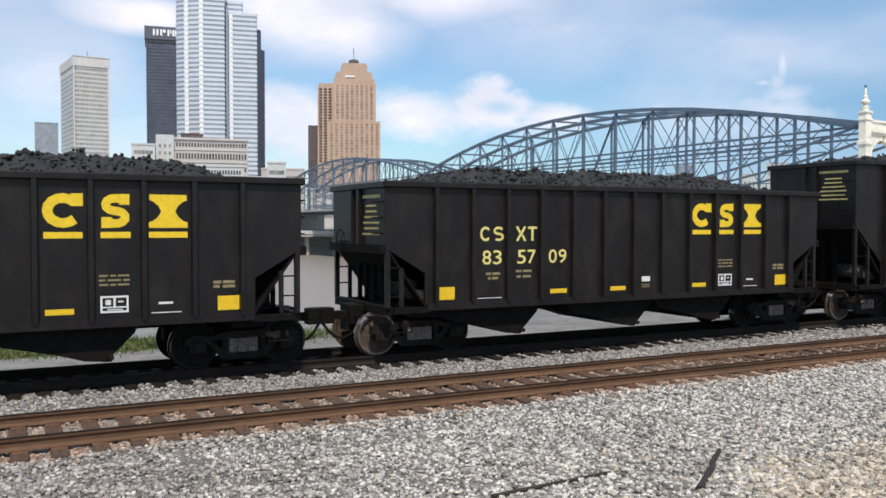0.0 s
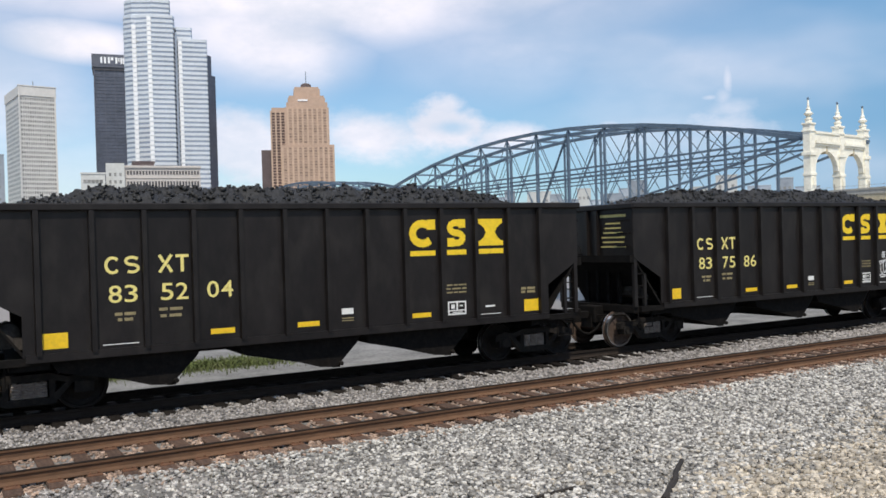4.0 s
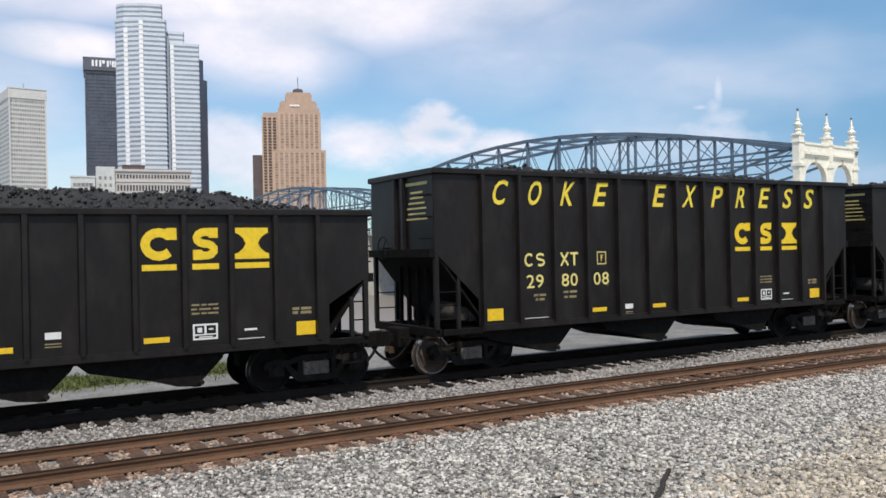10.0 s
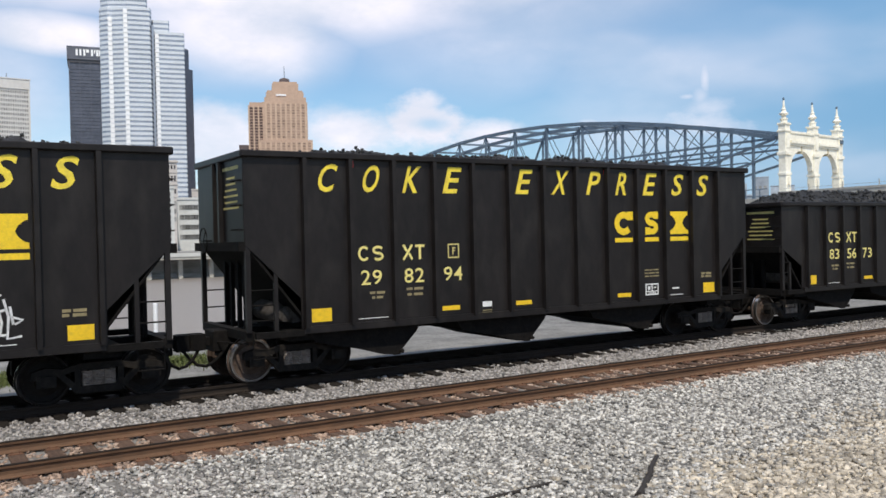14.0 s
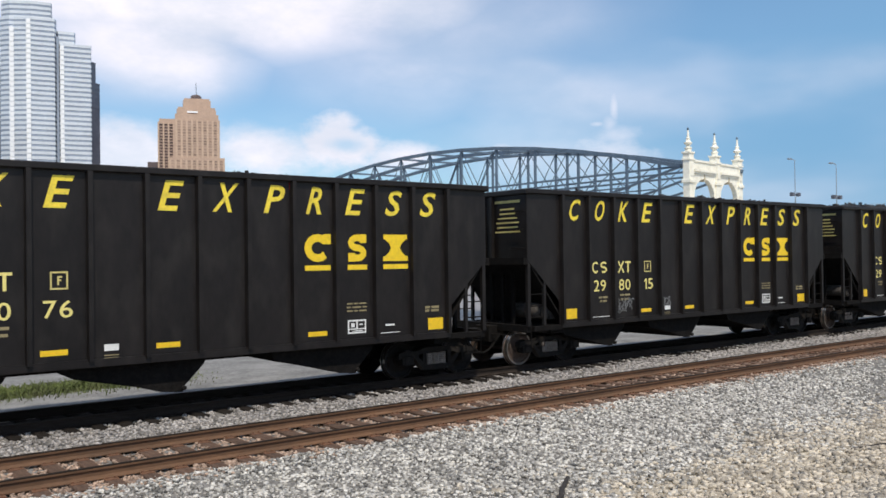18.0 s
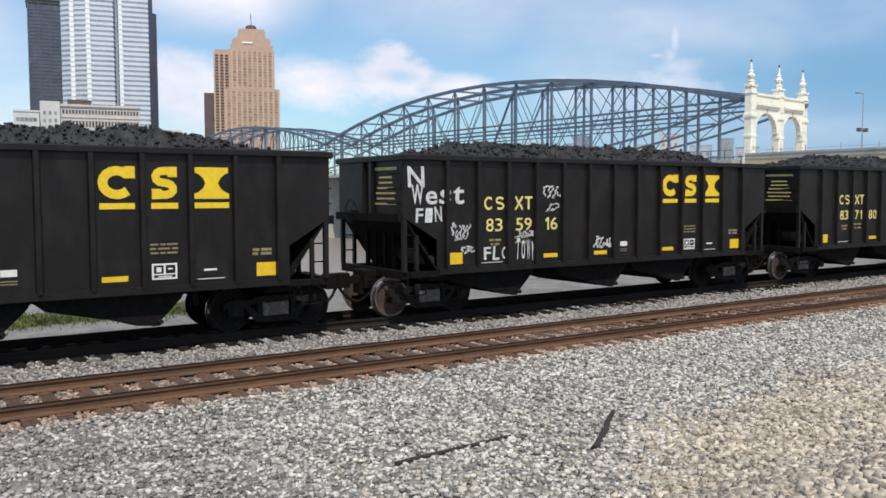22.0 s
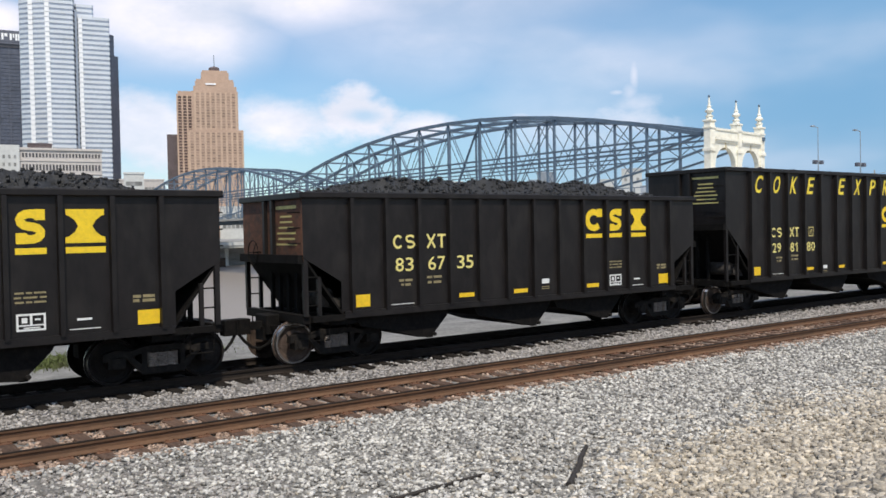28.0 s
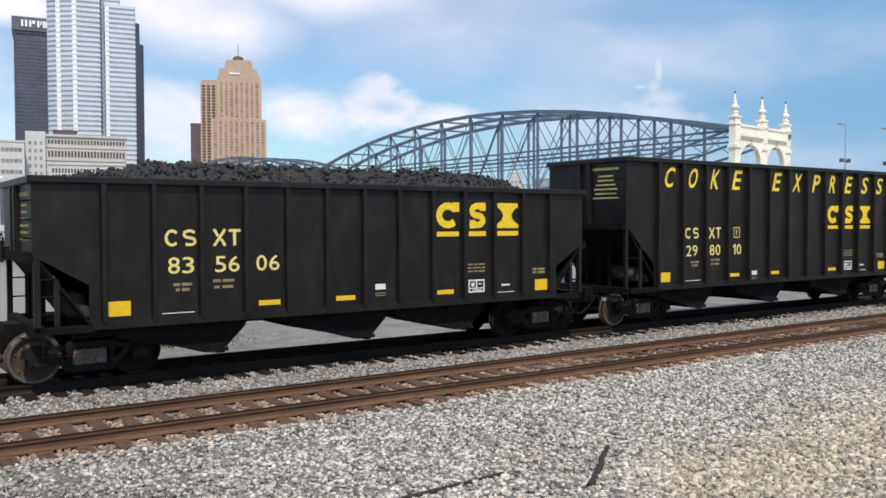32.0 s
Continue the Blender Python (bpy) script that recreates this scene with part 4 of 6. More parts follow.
def hotel_block():
    d = 480.0
    k = d * math.tan(radians(1))
    root = building("limestone_block", 9.05, d, -10.0, "wide pinkish limestone block with arched top windows", "building")
    zt, w = rise(5.45, d), 5.7 * k
    part("wall", boxes((1.1 * k, w, 0, 30, 0, zt - 1.2), (1.1 * k - 0.6, w + 0.6, -0.7, 30, zt - 1.2, zt - 0.5), (1.1 * k, w, -0.3, 30, zt - 0.5, zt)), M_STONE_BLDG, root)
    part("plain_wing", boxes((0, 1.1 * k, -2, 30, 0, zt + 1.0)), M_GREY_BLDG, root)
    part("roof_house", boxes((1.6 * k, 2.9 * k, 6, 22, zt, zt + 2.8), (1.55 * k, 2.95 * k, 5.8, 22.2, zt + 2.3, zt + 2.9)), M_ROOF, root, "dark rooftop house")
    for z in (zt - 6.8, zt - 13.4, zt - 20):
        part("string_course", boxes((1.1 * k, w + 0.3, -0.35, 0, z, z + 0.5)), M_STONE_BLDG, root)
    for z0, z1, wh in ((zt - 6, zt - 1.6, 2.0), (zt - 12.6, zt - 7.2, 3.0), (zt - 19.5, zt - 14, 2.4)):
        window_grid(root, 1.2 * k, w - 0.5, z0, z1, 24, 1, 0.95, wh, M_WINDOW)
    window_grid(root, 0.1 * k, 1.0 * k, zt - 30, zt - 3, 3, 7, 1.1, 1.7, M_PALEWIN, y=-2.0)
    window_grid(root, 1.2 * k, w - 0.5, zt - 34, zt - 21, 16, 3, 1.4, 2.4, M_PALEWIN)


def slab_block(name, az0, az1, d, el, rz, material, cols, rows, label, win=M_PALEWIN, ww=1.6, wh=1.8, dep=24):
    root = building(name, az0, d, rz, label, "building")
    w, zt = (az1 - az0) * d * math.tan(radians(1)), rise(el, d)
    part("wall", boxes((0, w, 0, dep, 0, zt)), material, root)
    part("parapet", boxes((-0.3, w + 0.3, -0.3, 0.3, zt, zt + 0.9)), material, root)
    part("roof", boxes((0.3, w - 0.3, 0.3, dep, zt, zt + 0.3)), M_ROOF, root)
    if cols:
        window_grid(root, 1, w - 1, 4, zt - 1, cols, rows, ww, wh, win)
    return root


def garage():
    d = 380.0
    root = building("finned_parking_garage", 1.2, d, -5.0, "low white parking garage with close vertical fins", "garage")
    w, zb, zt = 6.95 * d * math.tan(radians(1)), 1.5, rise(2.5, d)
    part("wall", boxes((0, w, 0.8, 30, zb, zt)), M_DARK_TOWER, root)
    part("plain_panel", boxes((w + 0.1, w + 1.0 * d * math.tan(radians(1)), -0.2, 30, 0, zt)), M_GREY_BLDG, root)
    part("roof_slab", boxes((-0.5, w + 0.5, -0.4, 30, zt, zt + 1.6)), M_GREY_BLDG, root)
    part("base_slab", boxes((-0.5, w + 0.5, -0.4, 30, 0, zb + 1.0)), M_GREY_BLDG, root)
    me = finish(boxes((-0.5, 0.5, 0, 0.8, zb + 1.0, zt)), "fin", M_GREY_BLDG)
    n = 18
    for i in range(n):
        part("fin", me, None, root, at=(w * (i + 0.5) / n, 0, 0))
    part("roof_house", boxes((w * 0.5, w * 0.72, 8, 20, zt + 1.6, zt + 4.2)), M_GREY_BLDG, root)
    part("roof_canopy", boxes((w * 0.76, w * 0.95, 4, 16, zt + 1.6, zt + 2.6)), M_SIGN, root)


white_tower()
dark_tower()
banded_tower()
tan_tower()
hotel_block()
garage()
slab_block("grey_block", 7.6, 9.0, 470, 4.9, -8, M_GREY_BLDG, 5, 7, "grey white office block with plain windows")
slab_block("river_front_block", 10.3, 14.5, 330, 3.62, -12, M_GREY_BLDG, 22, 9, "pale riverfront block with a dense grid of small windows", win=M_WINDOW, ww=0.62, wh=1.5)
slab_block("pale_river_block", 14.7, 16.6, 345, 2.9, -14, M_GREY_BLDG, 9, 4, "pale riverfront block with rows of windows")
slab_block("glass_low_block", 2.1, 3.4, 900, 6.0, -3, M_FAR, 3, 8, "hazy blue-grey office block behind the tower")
slab_block("brick_row", 15.6, 18.4, 520, 3.5, -16, M_STONE_BLDG, 12, 4, "low beige brick row on the far bank")
slab_block("low_white_row", 16.0, 17.2, 420, 3.9, -16, M_GREY_BLDG, 5, 4, "small pale block beside the river")
slab_block("bank_house", 18.8, 21.5, 400, 2.2, -20, M_STONE_BLDG, 10, 3, "low tan riverfront building")
slab_block("bank_terrace", 21.8, 26.0, 420, 1.7, -24, M_GREY_BLDG, 14, 2, "low grey riverfront building")
rnd = random.Random(21)
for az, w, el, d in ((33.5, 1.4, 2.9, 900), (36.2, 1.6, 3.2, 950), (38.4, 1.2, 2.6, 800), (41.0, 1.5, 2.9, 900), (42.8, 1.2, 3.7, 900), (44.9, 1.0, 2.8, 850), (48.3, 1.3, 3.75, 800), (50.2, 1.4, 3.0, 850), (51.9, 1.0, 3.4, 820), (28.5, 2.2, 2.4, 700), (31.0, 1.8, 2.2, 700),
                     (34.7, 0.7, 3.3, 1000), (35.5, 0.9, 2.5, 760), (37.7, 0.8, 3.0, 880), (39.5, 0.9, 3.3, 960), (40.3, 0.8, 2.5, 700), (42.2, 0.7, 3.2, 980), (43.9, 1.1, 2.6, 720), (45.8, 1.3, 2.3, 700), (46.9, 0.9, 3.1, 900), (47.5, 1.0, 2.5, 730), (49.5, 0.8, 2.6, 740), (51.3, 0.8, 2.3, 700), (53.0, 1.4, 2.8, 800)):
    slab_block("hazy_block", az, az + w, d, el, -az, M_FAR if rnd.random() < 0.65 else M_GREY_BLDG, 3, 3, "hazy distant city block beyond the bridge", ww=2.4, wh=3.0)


def highway():
    """The raised road along the far bank."""
    root = thing("riverside_highway", (0, 255, 0), "pale concrete highway along the far river wall", "highway")
    part("deck", boxes((-400, 700, -6, 2.5, -1.4, -0.6)), M_CONCRETE, root)
    part("barrier", boxes((-400, 700, -6.2, -5.9, -0.6, 0.5)), M_GREY_BLDG, root)
    for x in range(-60, 160, 9):
        part("column", boxes((x, x + 1.2, -3.2, -2.2, -8, -1.6)), M_CONCRETE, root)
    for x in range(-60, 200, 22):
        bm = bmesh.new()
        limb(bm, [Vector((x, -5.4, -0.6)), Vector((x, -5.4, 7.8)), Vector((x, -5.1, 8.5)), Vector((x, -3.4, 8.9))], [0.16, 0.13, 0.1, 0.07], 6)
        tagged(new("highway_lamp", finish(bm, "highway_lamp", M_LAMP)), "slim grey highway lamp on the far bank", "street lamp", "highway lamps").location = (0, 255, 0)

    # a ramp climbs from the road towards the garage
    ramp = thing("highway_ramp", (0, 262, 0), "pale concrete ramp beside the raised highway", "ramp")
    bm = bmesh.new()
    prism(bm, [(-30, 1.4), (38, 0.9), (46, -0.2), (46, -0.9), (-30, 0.3)], -1.5, 4.0)
    part("deck", bm, M_CONCRETE, ramp)
    bm = bmesh.new()
    prism(bm, [(-30, 1.4), (38, 0.9), (46, -0.2), (46, 0.5), (38, 1.8), (-30, 2.3)], -1.8, -1.55)
    part("barrier", bm, M_GREY_BLDG, ramp)
    for x in range(-26, 44, 10):
        part("column", boxes((x, x + 0.9, 0, 0.9, -4, 0.6)), M_CONCRETE, ramp)


highway()

bm = bmesh.new()
lathe(bm, [(0.0, -0.3), (0.085, -0.3), (0.085, 1.86), (0.07, 1.9), (0.0, 1.9)], 12)
_post = tagged(new("marker_post", finish(bm, "marker_post", M_SIGN)), "white plastic marker post on the near river bank", "post")
_post.location = (7.97, 33.98, ground_height(7.97, 33.98))


def hill():
    """A far wooded ridge closing the view behind the city and round the camera."""
    n, V, F = 220, [], []
    for k in range(n + 1):
        a = math.tau * k / n
        r = 2300
        h = 26 + 40 * (0.5 + 0.5 * noise.noise((math.cos(a) * 3, math.sin(a) * 3, 1.0))) + 5 * noise.noise((a * 30, 2.0, 0))
        for q, z in ((0, 0), (120, h * 0.8), (240, h), (500, h * 0.8)):
            V.append(((r + q) * math.sin(a), (r + q) * math.cos(a), z))
    for k in range(n):
        for j in range(3):
            F.append((k * 4 + j, (k + 1) * 4 + j, (k + 1) * 4 + j + 1, k * 4 + j + 1))
    me = mesh_np("backdrop", np.array(V), np.array(F)[:, ::-1], M_HILL)
    me.shade_smooth()
    tagged(new("backdrop", me), "hazy wooded hills on the horizon", "hills", kind="structure")


hill()


# ---- the coal train ----
KINDS = "HHCHHHHHHHCCCCHHCCCHHHCCHHCCHC"
NUMBERS = ["", "835709", "298207", "822707", "835204", "837586", "835362", "835426", "837575", "835281", "298008", "298431", "298036", "298294", "835673",
           "836023", "298076", "298015", "298293", "836150", "835916", "837180", "298396", "298184", "836374", "836735", "298180", "298091", "835606", "298010"]
HALF = {"H": 7.363, "C": 8.045}  # half the length between coupler faces
# where the train has got to along the track
RUN = [(-1, 11.81), (0, -1.19), (1, -14.24), (1.5, -20.74), (2, -27.23), (2.5, -33.72), (4.5, -60.12), (5, -66.65), (6, -80.11), (7, -93.11), (8, -106.11), (9, -119.51), (10, -132.49), (11, -145.47), (12, -158.87), (13, -171.82), (13.5, -178.24), (15.5, -204.48), (16, -210.91), (17, -223.82), (18, -236.75), (19, -250.12), (20, -262.99), (21, -275.90), (22, -289.13), (23, -302.05), (24, -314.99), (25, -328.39), (25.5, -334.86), (27.5, -360.63), (28, -367.14), (29, -380.45), (30, -393.33), (31, -406.24), (32, -419.57), (33, -432.57)]
SPEC = {
    # half length, top, height at which the end cut starts, its inner foot, truck centre, ribs, rib pitch, plate
    "H": dict(L=6.46, top=3.70, cut=2.32, foot=5.56, truck=5.45, ribs=13, pitch=0.885, plate=5.07),
    "C": dict(L=7.34, top=4.64, cut=2.80, foot=6.20, truck=6.12, ribs=13, pitch=1.018, plate=5.76),
}
SILL, HW = 1.10, 1.50  # side sill height; half width to the side sheet


GLYPHS = {}


def glyph(ch):
    """A character of the built-in font, thickened, as points in a unit box and its faces."""
    if ch not in GLYPHS:
        cu = bpy.data.curves.new("glyph", "FONT")
        cu.body = ch
        cu.resolution_u = 3
        cu.offset = 0.016 if ch.isalpha() else 0.006
        ob = bpy.data.objects.new("glyph", cu)
        me = bpy.data.meshes.new_from_object(ob)
        v = np.array([p.co[:2] for p in me.vertices])
        lo, hi = v.min(0), v.max(0)
        GLYPHS[ch] = ((v - lo) / (hi - lo), [tuple(f.vertices) for f in me.polygons])
        bpy.data.objects.remove(ob)
        bpy.data.curves.remove(cu)
        bpy.data.meshes.remove(me)
    return GLYPHS[ch]


def put_glyph(V, F, ch, xc, z0, w, h, slant=0.0, y=0.0):
    v, f = glyph(ch)
    n = len(V)
    if ch == "1":
        w *= 0.5
    V += [(xc - w / 2 + p[0] * w + slant * (p[1] - 0.5) * h, y, z0 + p[1] * h) for p in v]
    F += [tuple(i + n for i in q) for q in f]


def flat_mesh(name, V, F, material):
    me = bpy.data.meshes.new(name)
    me.from_pydata(V, [], F)
    me.materials.append(material)
    return me


def ribbon(V, F, pts, w, y=0.0):
    """A painted stroke along a line in the plane of the car side."""
    P = [Vector(p) for p in pts]
    n = len(V)
    for i, p in enumerate(P):
        a, b = P[max(0, i - 1)], P[min(len(P) - 1, i + 1)]
        d = (b - a).normalized() * (w / 2)
        V += [(p.x + d.y, y, p.y - d.x), (p.x - d.y, y, p.y + d.x)]
    for i in range(len(P) - 1):
        k = n + 2 * i
        F.append((k, k + 2, k + 3, k + 1))


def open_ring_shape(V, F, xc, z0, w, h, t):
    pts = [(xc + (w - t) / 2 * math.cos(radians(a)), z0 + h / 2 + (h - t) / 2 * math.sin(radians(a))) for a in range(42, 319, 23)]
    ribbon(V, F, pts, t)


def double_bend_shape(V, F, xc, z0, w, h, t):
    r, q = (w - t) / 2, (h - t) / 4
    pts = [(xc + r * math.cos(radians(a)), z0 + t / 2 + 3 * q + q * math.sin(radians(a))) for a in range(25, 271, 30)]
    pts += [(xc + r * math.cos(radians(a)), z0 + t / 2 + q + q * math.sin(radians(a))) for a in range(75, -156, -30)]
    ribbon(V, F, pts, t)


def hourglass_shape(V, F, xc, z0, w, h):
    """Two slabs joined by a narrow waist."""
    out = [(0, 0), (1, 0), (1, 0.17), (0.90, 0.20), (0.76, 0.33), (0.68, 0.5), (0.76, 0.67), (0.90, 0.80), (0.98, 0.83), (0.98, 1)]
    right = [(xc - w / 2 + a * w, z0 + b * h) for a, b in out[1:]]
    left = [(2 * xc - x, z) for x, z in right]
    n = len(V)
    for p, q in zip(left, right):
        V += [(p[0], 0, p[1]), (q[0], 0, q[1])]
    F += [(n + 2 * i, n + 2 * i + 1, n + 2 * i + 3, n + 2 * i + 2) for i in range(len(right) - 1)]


def rect(V, F, x0, x1, z0, z1, y=0.0):
    n = len(V)
    V += [(x0, y, z0), (x1, y, z0), (x1, y, z1), (x0, y, z1)]
    F.append((n, n + 1, n + 2, n + 3))


def wheelset_mesh(face, rim):
    bm = bmesh.new()
    rod(bm, (0, -1.0, 0), (0, 1.0, 0), 0.085, 10)
    for s in (-1, 1):
        y = s * 0.72
        prof = [(0.10, y + s * 0.10), (0.15, y + s * 0.09), (0.17, y + s * 0.03), (0.30, y + s * 0.0), (0.385, y + s * 0.03), (0.40, y + s * 0.075), (0.445, y + s * 0.075), (0.457, y - s * 0.01), (0.485, y - s * 0.035), (0.485, y - s * 0.06), (0.40, y - s * 0.06), (0.36, y - s * 0.03), (0.12, y - s * 0.02)]
        lathe(bm, prof, 28, "y")
        for k in range(6):
            a = k * math.tau / 6
            c, sn = math.cos(a) * 0.33, math.sin(a) * 0.33
            box(bm, c - 0.018, c + 0.018, y + min(0, s * 0.03), y + max(0, s * 0.03), sn - 0.018, sn + 0.018)
    me = finish(bm, "wheelset", face)
    me.materials.append(M_TREAD)
    me.materials.append(rim)
    for f in me.polygons:
        r = math.hypot(f.center.x, f.center.z)
        if r > 0.44 and abs(f.normal.y) < 0.5:
            f.material_index = 1
        elif r > 0.40 and abs(f.center.y) > 0.78:
            f.material_index = 2
    return me


def side_frame_mesh():
    """Cast side frame: bowed top and bottom members, window with springs, pedestals over the axles."""
    bm = bmesh.new()
    top = [(-1.14, 0.50), (-1.12, 0.64), (-0.90, 0.70), (-0.62, 0.66), (-0.34, 0.74), (0.34, 0.74), (0.62, 0.66), (0.90, 0.70), (1.12, 0.64), (1.14, 0.50), (0.98, 0.50), (0.90, 0.57), (0.68, 0.54), (0.36, 0.62), (-0.36, 0.62), (-0.68, 0.54), (-0.90, 0.57), (-0.98, 0.50)]
    prism(bm, top, -0.09, 0.09)
    low = [(-0.72, 0.56), (-0.62, 0.58), (-0.34, 0.32), (0.34, 0.32), (0.62, 0.58), (0.72, 0.56), (0.40, 0.20), (-0.40, 0.20)]
    prism(bm, low, -0.09, 0.09)
    for s in (-1, 1):
        box(bm, s * 0.37 - 0.05, s * 0.37 + 0.05, -0.085, 0.085, 0.30, 0.64)
        box(bm, s * 0.89 - 0.16, s * 0.89 + 0.16, -0.13, 0.12, 0.36, 0.56)
        lathe(bm, [(0.11, -0.15), (0.11, -0.10), (0.06, -0.10)], 10, "y", at=(s * 0.89, 0, 0.457))
    me = finish(bm, "side_frame", M_TRUCK)
    me.materials.append(M_GEAR)
    # lower member takes a lighter colour as sunlight below the body's shadow
    for f in me.polygons:
        if f.center.z < 0.40 and abs(f.center.x) < 0.6:
            f.material_index = 1
    return me


def spring_mesh():
    """A nest of three ribbed coils grown into one lobed, dusty block."""
    bm = bmesh.new()
    rings = []
    for j in range(6):
        for grow, z in ((0.70, 0.325), (1.0, 0.340), (1.0, 0.356)):
            ring = []
            for k in range(48):
                side, u = (1, k) if k < 24 else (-1, 48 - k)
                x = -0.30 + 0.025 * u
                y = (0.012 + 0.10 * abs(math.cos(math.pi * x / 0.207))) * grow if 0 < u < 24 else 0.012
                ring.append(bm.verts.new((x, side * y, z + j * 0.048)))
            rings.append(ring)
    for p, q in zip(rings, rings[1:]):
        for k in range(48):
            bm.faces.new((p[k], p[(k + 1) % 48], q[(k + 1) % 48], q[k]))
    return finish(bm, "spring_nest", M_SPRING)


def build_truck(car, x, me):
    bm = boxes((-0.18, 0.18, -1.0, 1.0, 0.50, 0.72), (-0.28, 0.28, -0.35, 0.35, 0.70, 0.86), (-0.10, 0.10, -0.8, 0.8, 0.40, 0.52))
    tr = part("truck", bm, M_STEEL, car, "four-wheel steel truck with rusty wheels", at=(x, 0, 0))
    for s in (-1, 1):
        part("side_frame", me["frame"], None, tr, at=(0, s * 1.0, 0))
        part("spring_nest", me["spring"], None, tr, at=(0, s * 1.0, 0))
        # leading wheelset keeps its rust; the others get the shade-coloured steel
        part("wheelset", me["front" if x < 0 and s < 0 else "wheel"], None, tr, "rusty wheels with bright rims" if x < 0 and s < 0 else "wheels coloured black for the shade below the car", at=(s * 0.89, 0, 0.457))
        part("brake_shoe", me["shoe"], None, tr, at=(s * 0.36, 0, 0))
        part("brake_beam", me["beam"], None, tr, at=(s * 0.36, 0, 0))
    part("brake_rigging", me["rigging"], None, tr)
    return tr


def build_car(kind):
    """One open-top hopper car; its origin on the track's centre line under its middle."""
    S = SPEC[kind]
    L, top, cut, foot = S["L"], S["top"], S["cut"], S["foot"]
    big = kind == "C"
    car = thing("hopper_car", (0, 0, 0), "car", "hopper car", "coal train")
    for s in (-1, 1):
        knee = 1.70 if big else 1.78
        side = [(-L, cut), (-foot, knee), (-foot, SILL - 0.02), (foot, SILL - 0.02), (foot, knee), (L, cut), (L, top - 0.06), (-L, top - 0.06)]
        bm = bmesh.new()
        prism(bm, side, s * HW - 0.012, s * HW + 0.012)
        sheet = part("side_sheet", bm, M_PAINT, car)
        part("top_chord", boxes((-L - 0.06, L + 0.06, s * (HW + 0.02) - 0.085, s * (HW + 0.02) + 0.085, top - 0.13, top)), M_PAINT, car, bevel=0.02)
        part("side_sill", boxes((-foot + 0.04, foot - 0.04, s * (HW + 0.03) - 0.05, s * (HW + 0.03) + 0.05, SILL - 0.11, SILL + 0.03), (-foot + 0.04, foot - 0.04, s * (HW - 0.06) - 0.09, s * (HW - 0.06) + 0.09, SILL - 0.12, SILL - 0.09)), M_PAINT, car)
        bm = bmesh.new()
        rib = [(-0.058, 0.004), (-0.042, -0.08), (0.042, -0.08), (0.058, 0.004)]
        deep = 1.55 if big else 1.3
        prism(bm, [(x, y * deep if s < 0 else -y * deep) for x, y in rib], SILL, top - 0.12, "z")
        rib_me = finish(bm, "rib", M_PAINT)
        n = S["ribs"]
        for k in range(n):
            x = (k - (n - 1) / 2) * S["pitch"]
            part("rib", rib_me, None, sheet, at=(x, s * (HW + 0.012), 0))
    for s in (-1, 1):
        part("end_sheet", boxes((s * L - 0.012, s * L + 0.012, -HW, HW, cut - 0.05, top - 0.06)), M_PAINT, car)
        part("end_chord", boxes((s * L - 0.08, s * L + 0.08, -HW - 0.08, HW + 0.08, top - 0.14, top - 0.003)), M_PAINT, car, bevel=0.02)
        for y in (-0.2, 0.2):
            part("end_post", boxes((s * (L + 0.05) - 0.05, s * (L + 0.05) + 0.05, y - 0.05, y + 0.05, cut - 0.05, top - 0.14)), M_PAINT, car)
        part("end_beam", boxes((s * (L + 0.04) - 0.08, s * (L + 0.04) + 0.08, -HW, HW, cut - 0.12, cut + 0.06)), M_STEEL, car)
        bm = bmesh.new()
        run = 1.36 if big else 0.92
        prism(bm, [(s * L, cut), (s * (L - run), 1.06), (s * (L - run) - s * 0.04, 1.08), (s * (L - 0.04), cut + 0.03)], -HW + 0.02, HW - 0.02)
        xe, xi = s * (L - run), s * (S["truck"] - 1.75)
        # shear plate, added to block skylight from the trucks and underside
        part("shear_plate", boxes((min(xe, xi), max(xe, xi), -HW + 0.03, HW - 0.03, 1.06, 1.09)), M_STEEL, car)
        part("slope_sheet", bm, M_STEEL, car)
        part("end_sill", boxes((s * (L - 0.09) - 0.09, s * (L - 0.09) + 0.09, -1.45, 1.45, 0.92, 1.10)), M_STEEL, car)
        for y in (-1.46, 1.46):
            part("end_platform", boxes((min(s * (foot - 0.1), s * (L - 0.18)), max(s * (foot - 0.1), s * (L - 0.18)), y - 0.1, y + 0.06, 0.95, 1.07)), M_STEEL, car)
            part("corner_post", boxes((s * (L - 0.06) - 0.05, s * (L - 0.06) + 0.05, y - 0.045, y + 0.045, 1.08, cut + 0.02)), M_PAINT, car)
            part("stanchion", boxes((s * (foot + 0.52) - 0.04, s * (foot + 0.52) + 0.04, y - 0.04, y + 0.04, 1.08, cut - 0.42)), M_PAINT, car)
            for z in (1.42, 1.80) if y * s < 0 else (1.30, 1.60, 1.90):
                bm = bmesh.new()
                rod(bm, (s * (L - 0.06), y, z), (s * (foot + 0.52), y, min(z, 1.9)), 0.016, 5)
                part("rung", bm, M_STEEL, car)
            bm = bmesh.new()
            tube(bm, [(s * (L - 0.15), y, 1.0), (s * (L - 0.15), y, 0.55), (s * (L - 0.62), y, 0.55), (s * (L - 0.62), y, 1.0)], 0.018, 5)
            part("step", bm, M_STEEL, car)
        for y in (-0.62, -0.22, 0.22, 0.62):
            part("end_strut", boxes((s * (L - 0.3) - 0.04, s * (L - 0.3) + 0.04, y - 0.05, y + 0.05, 1.08, cut - 0.1)), M_STEEL, car)
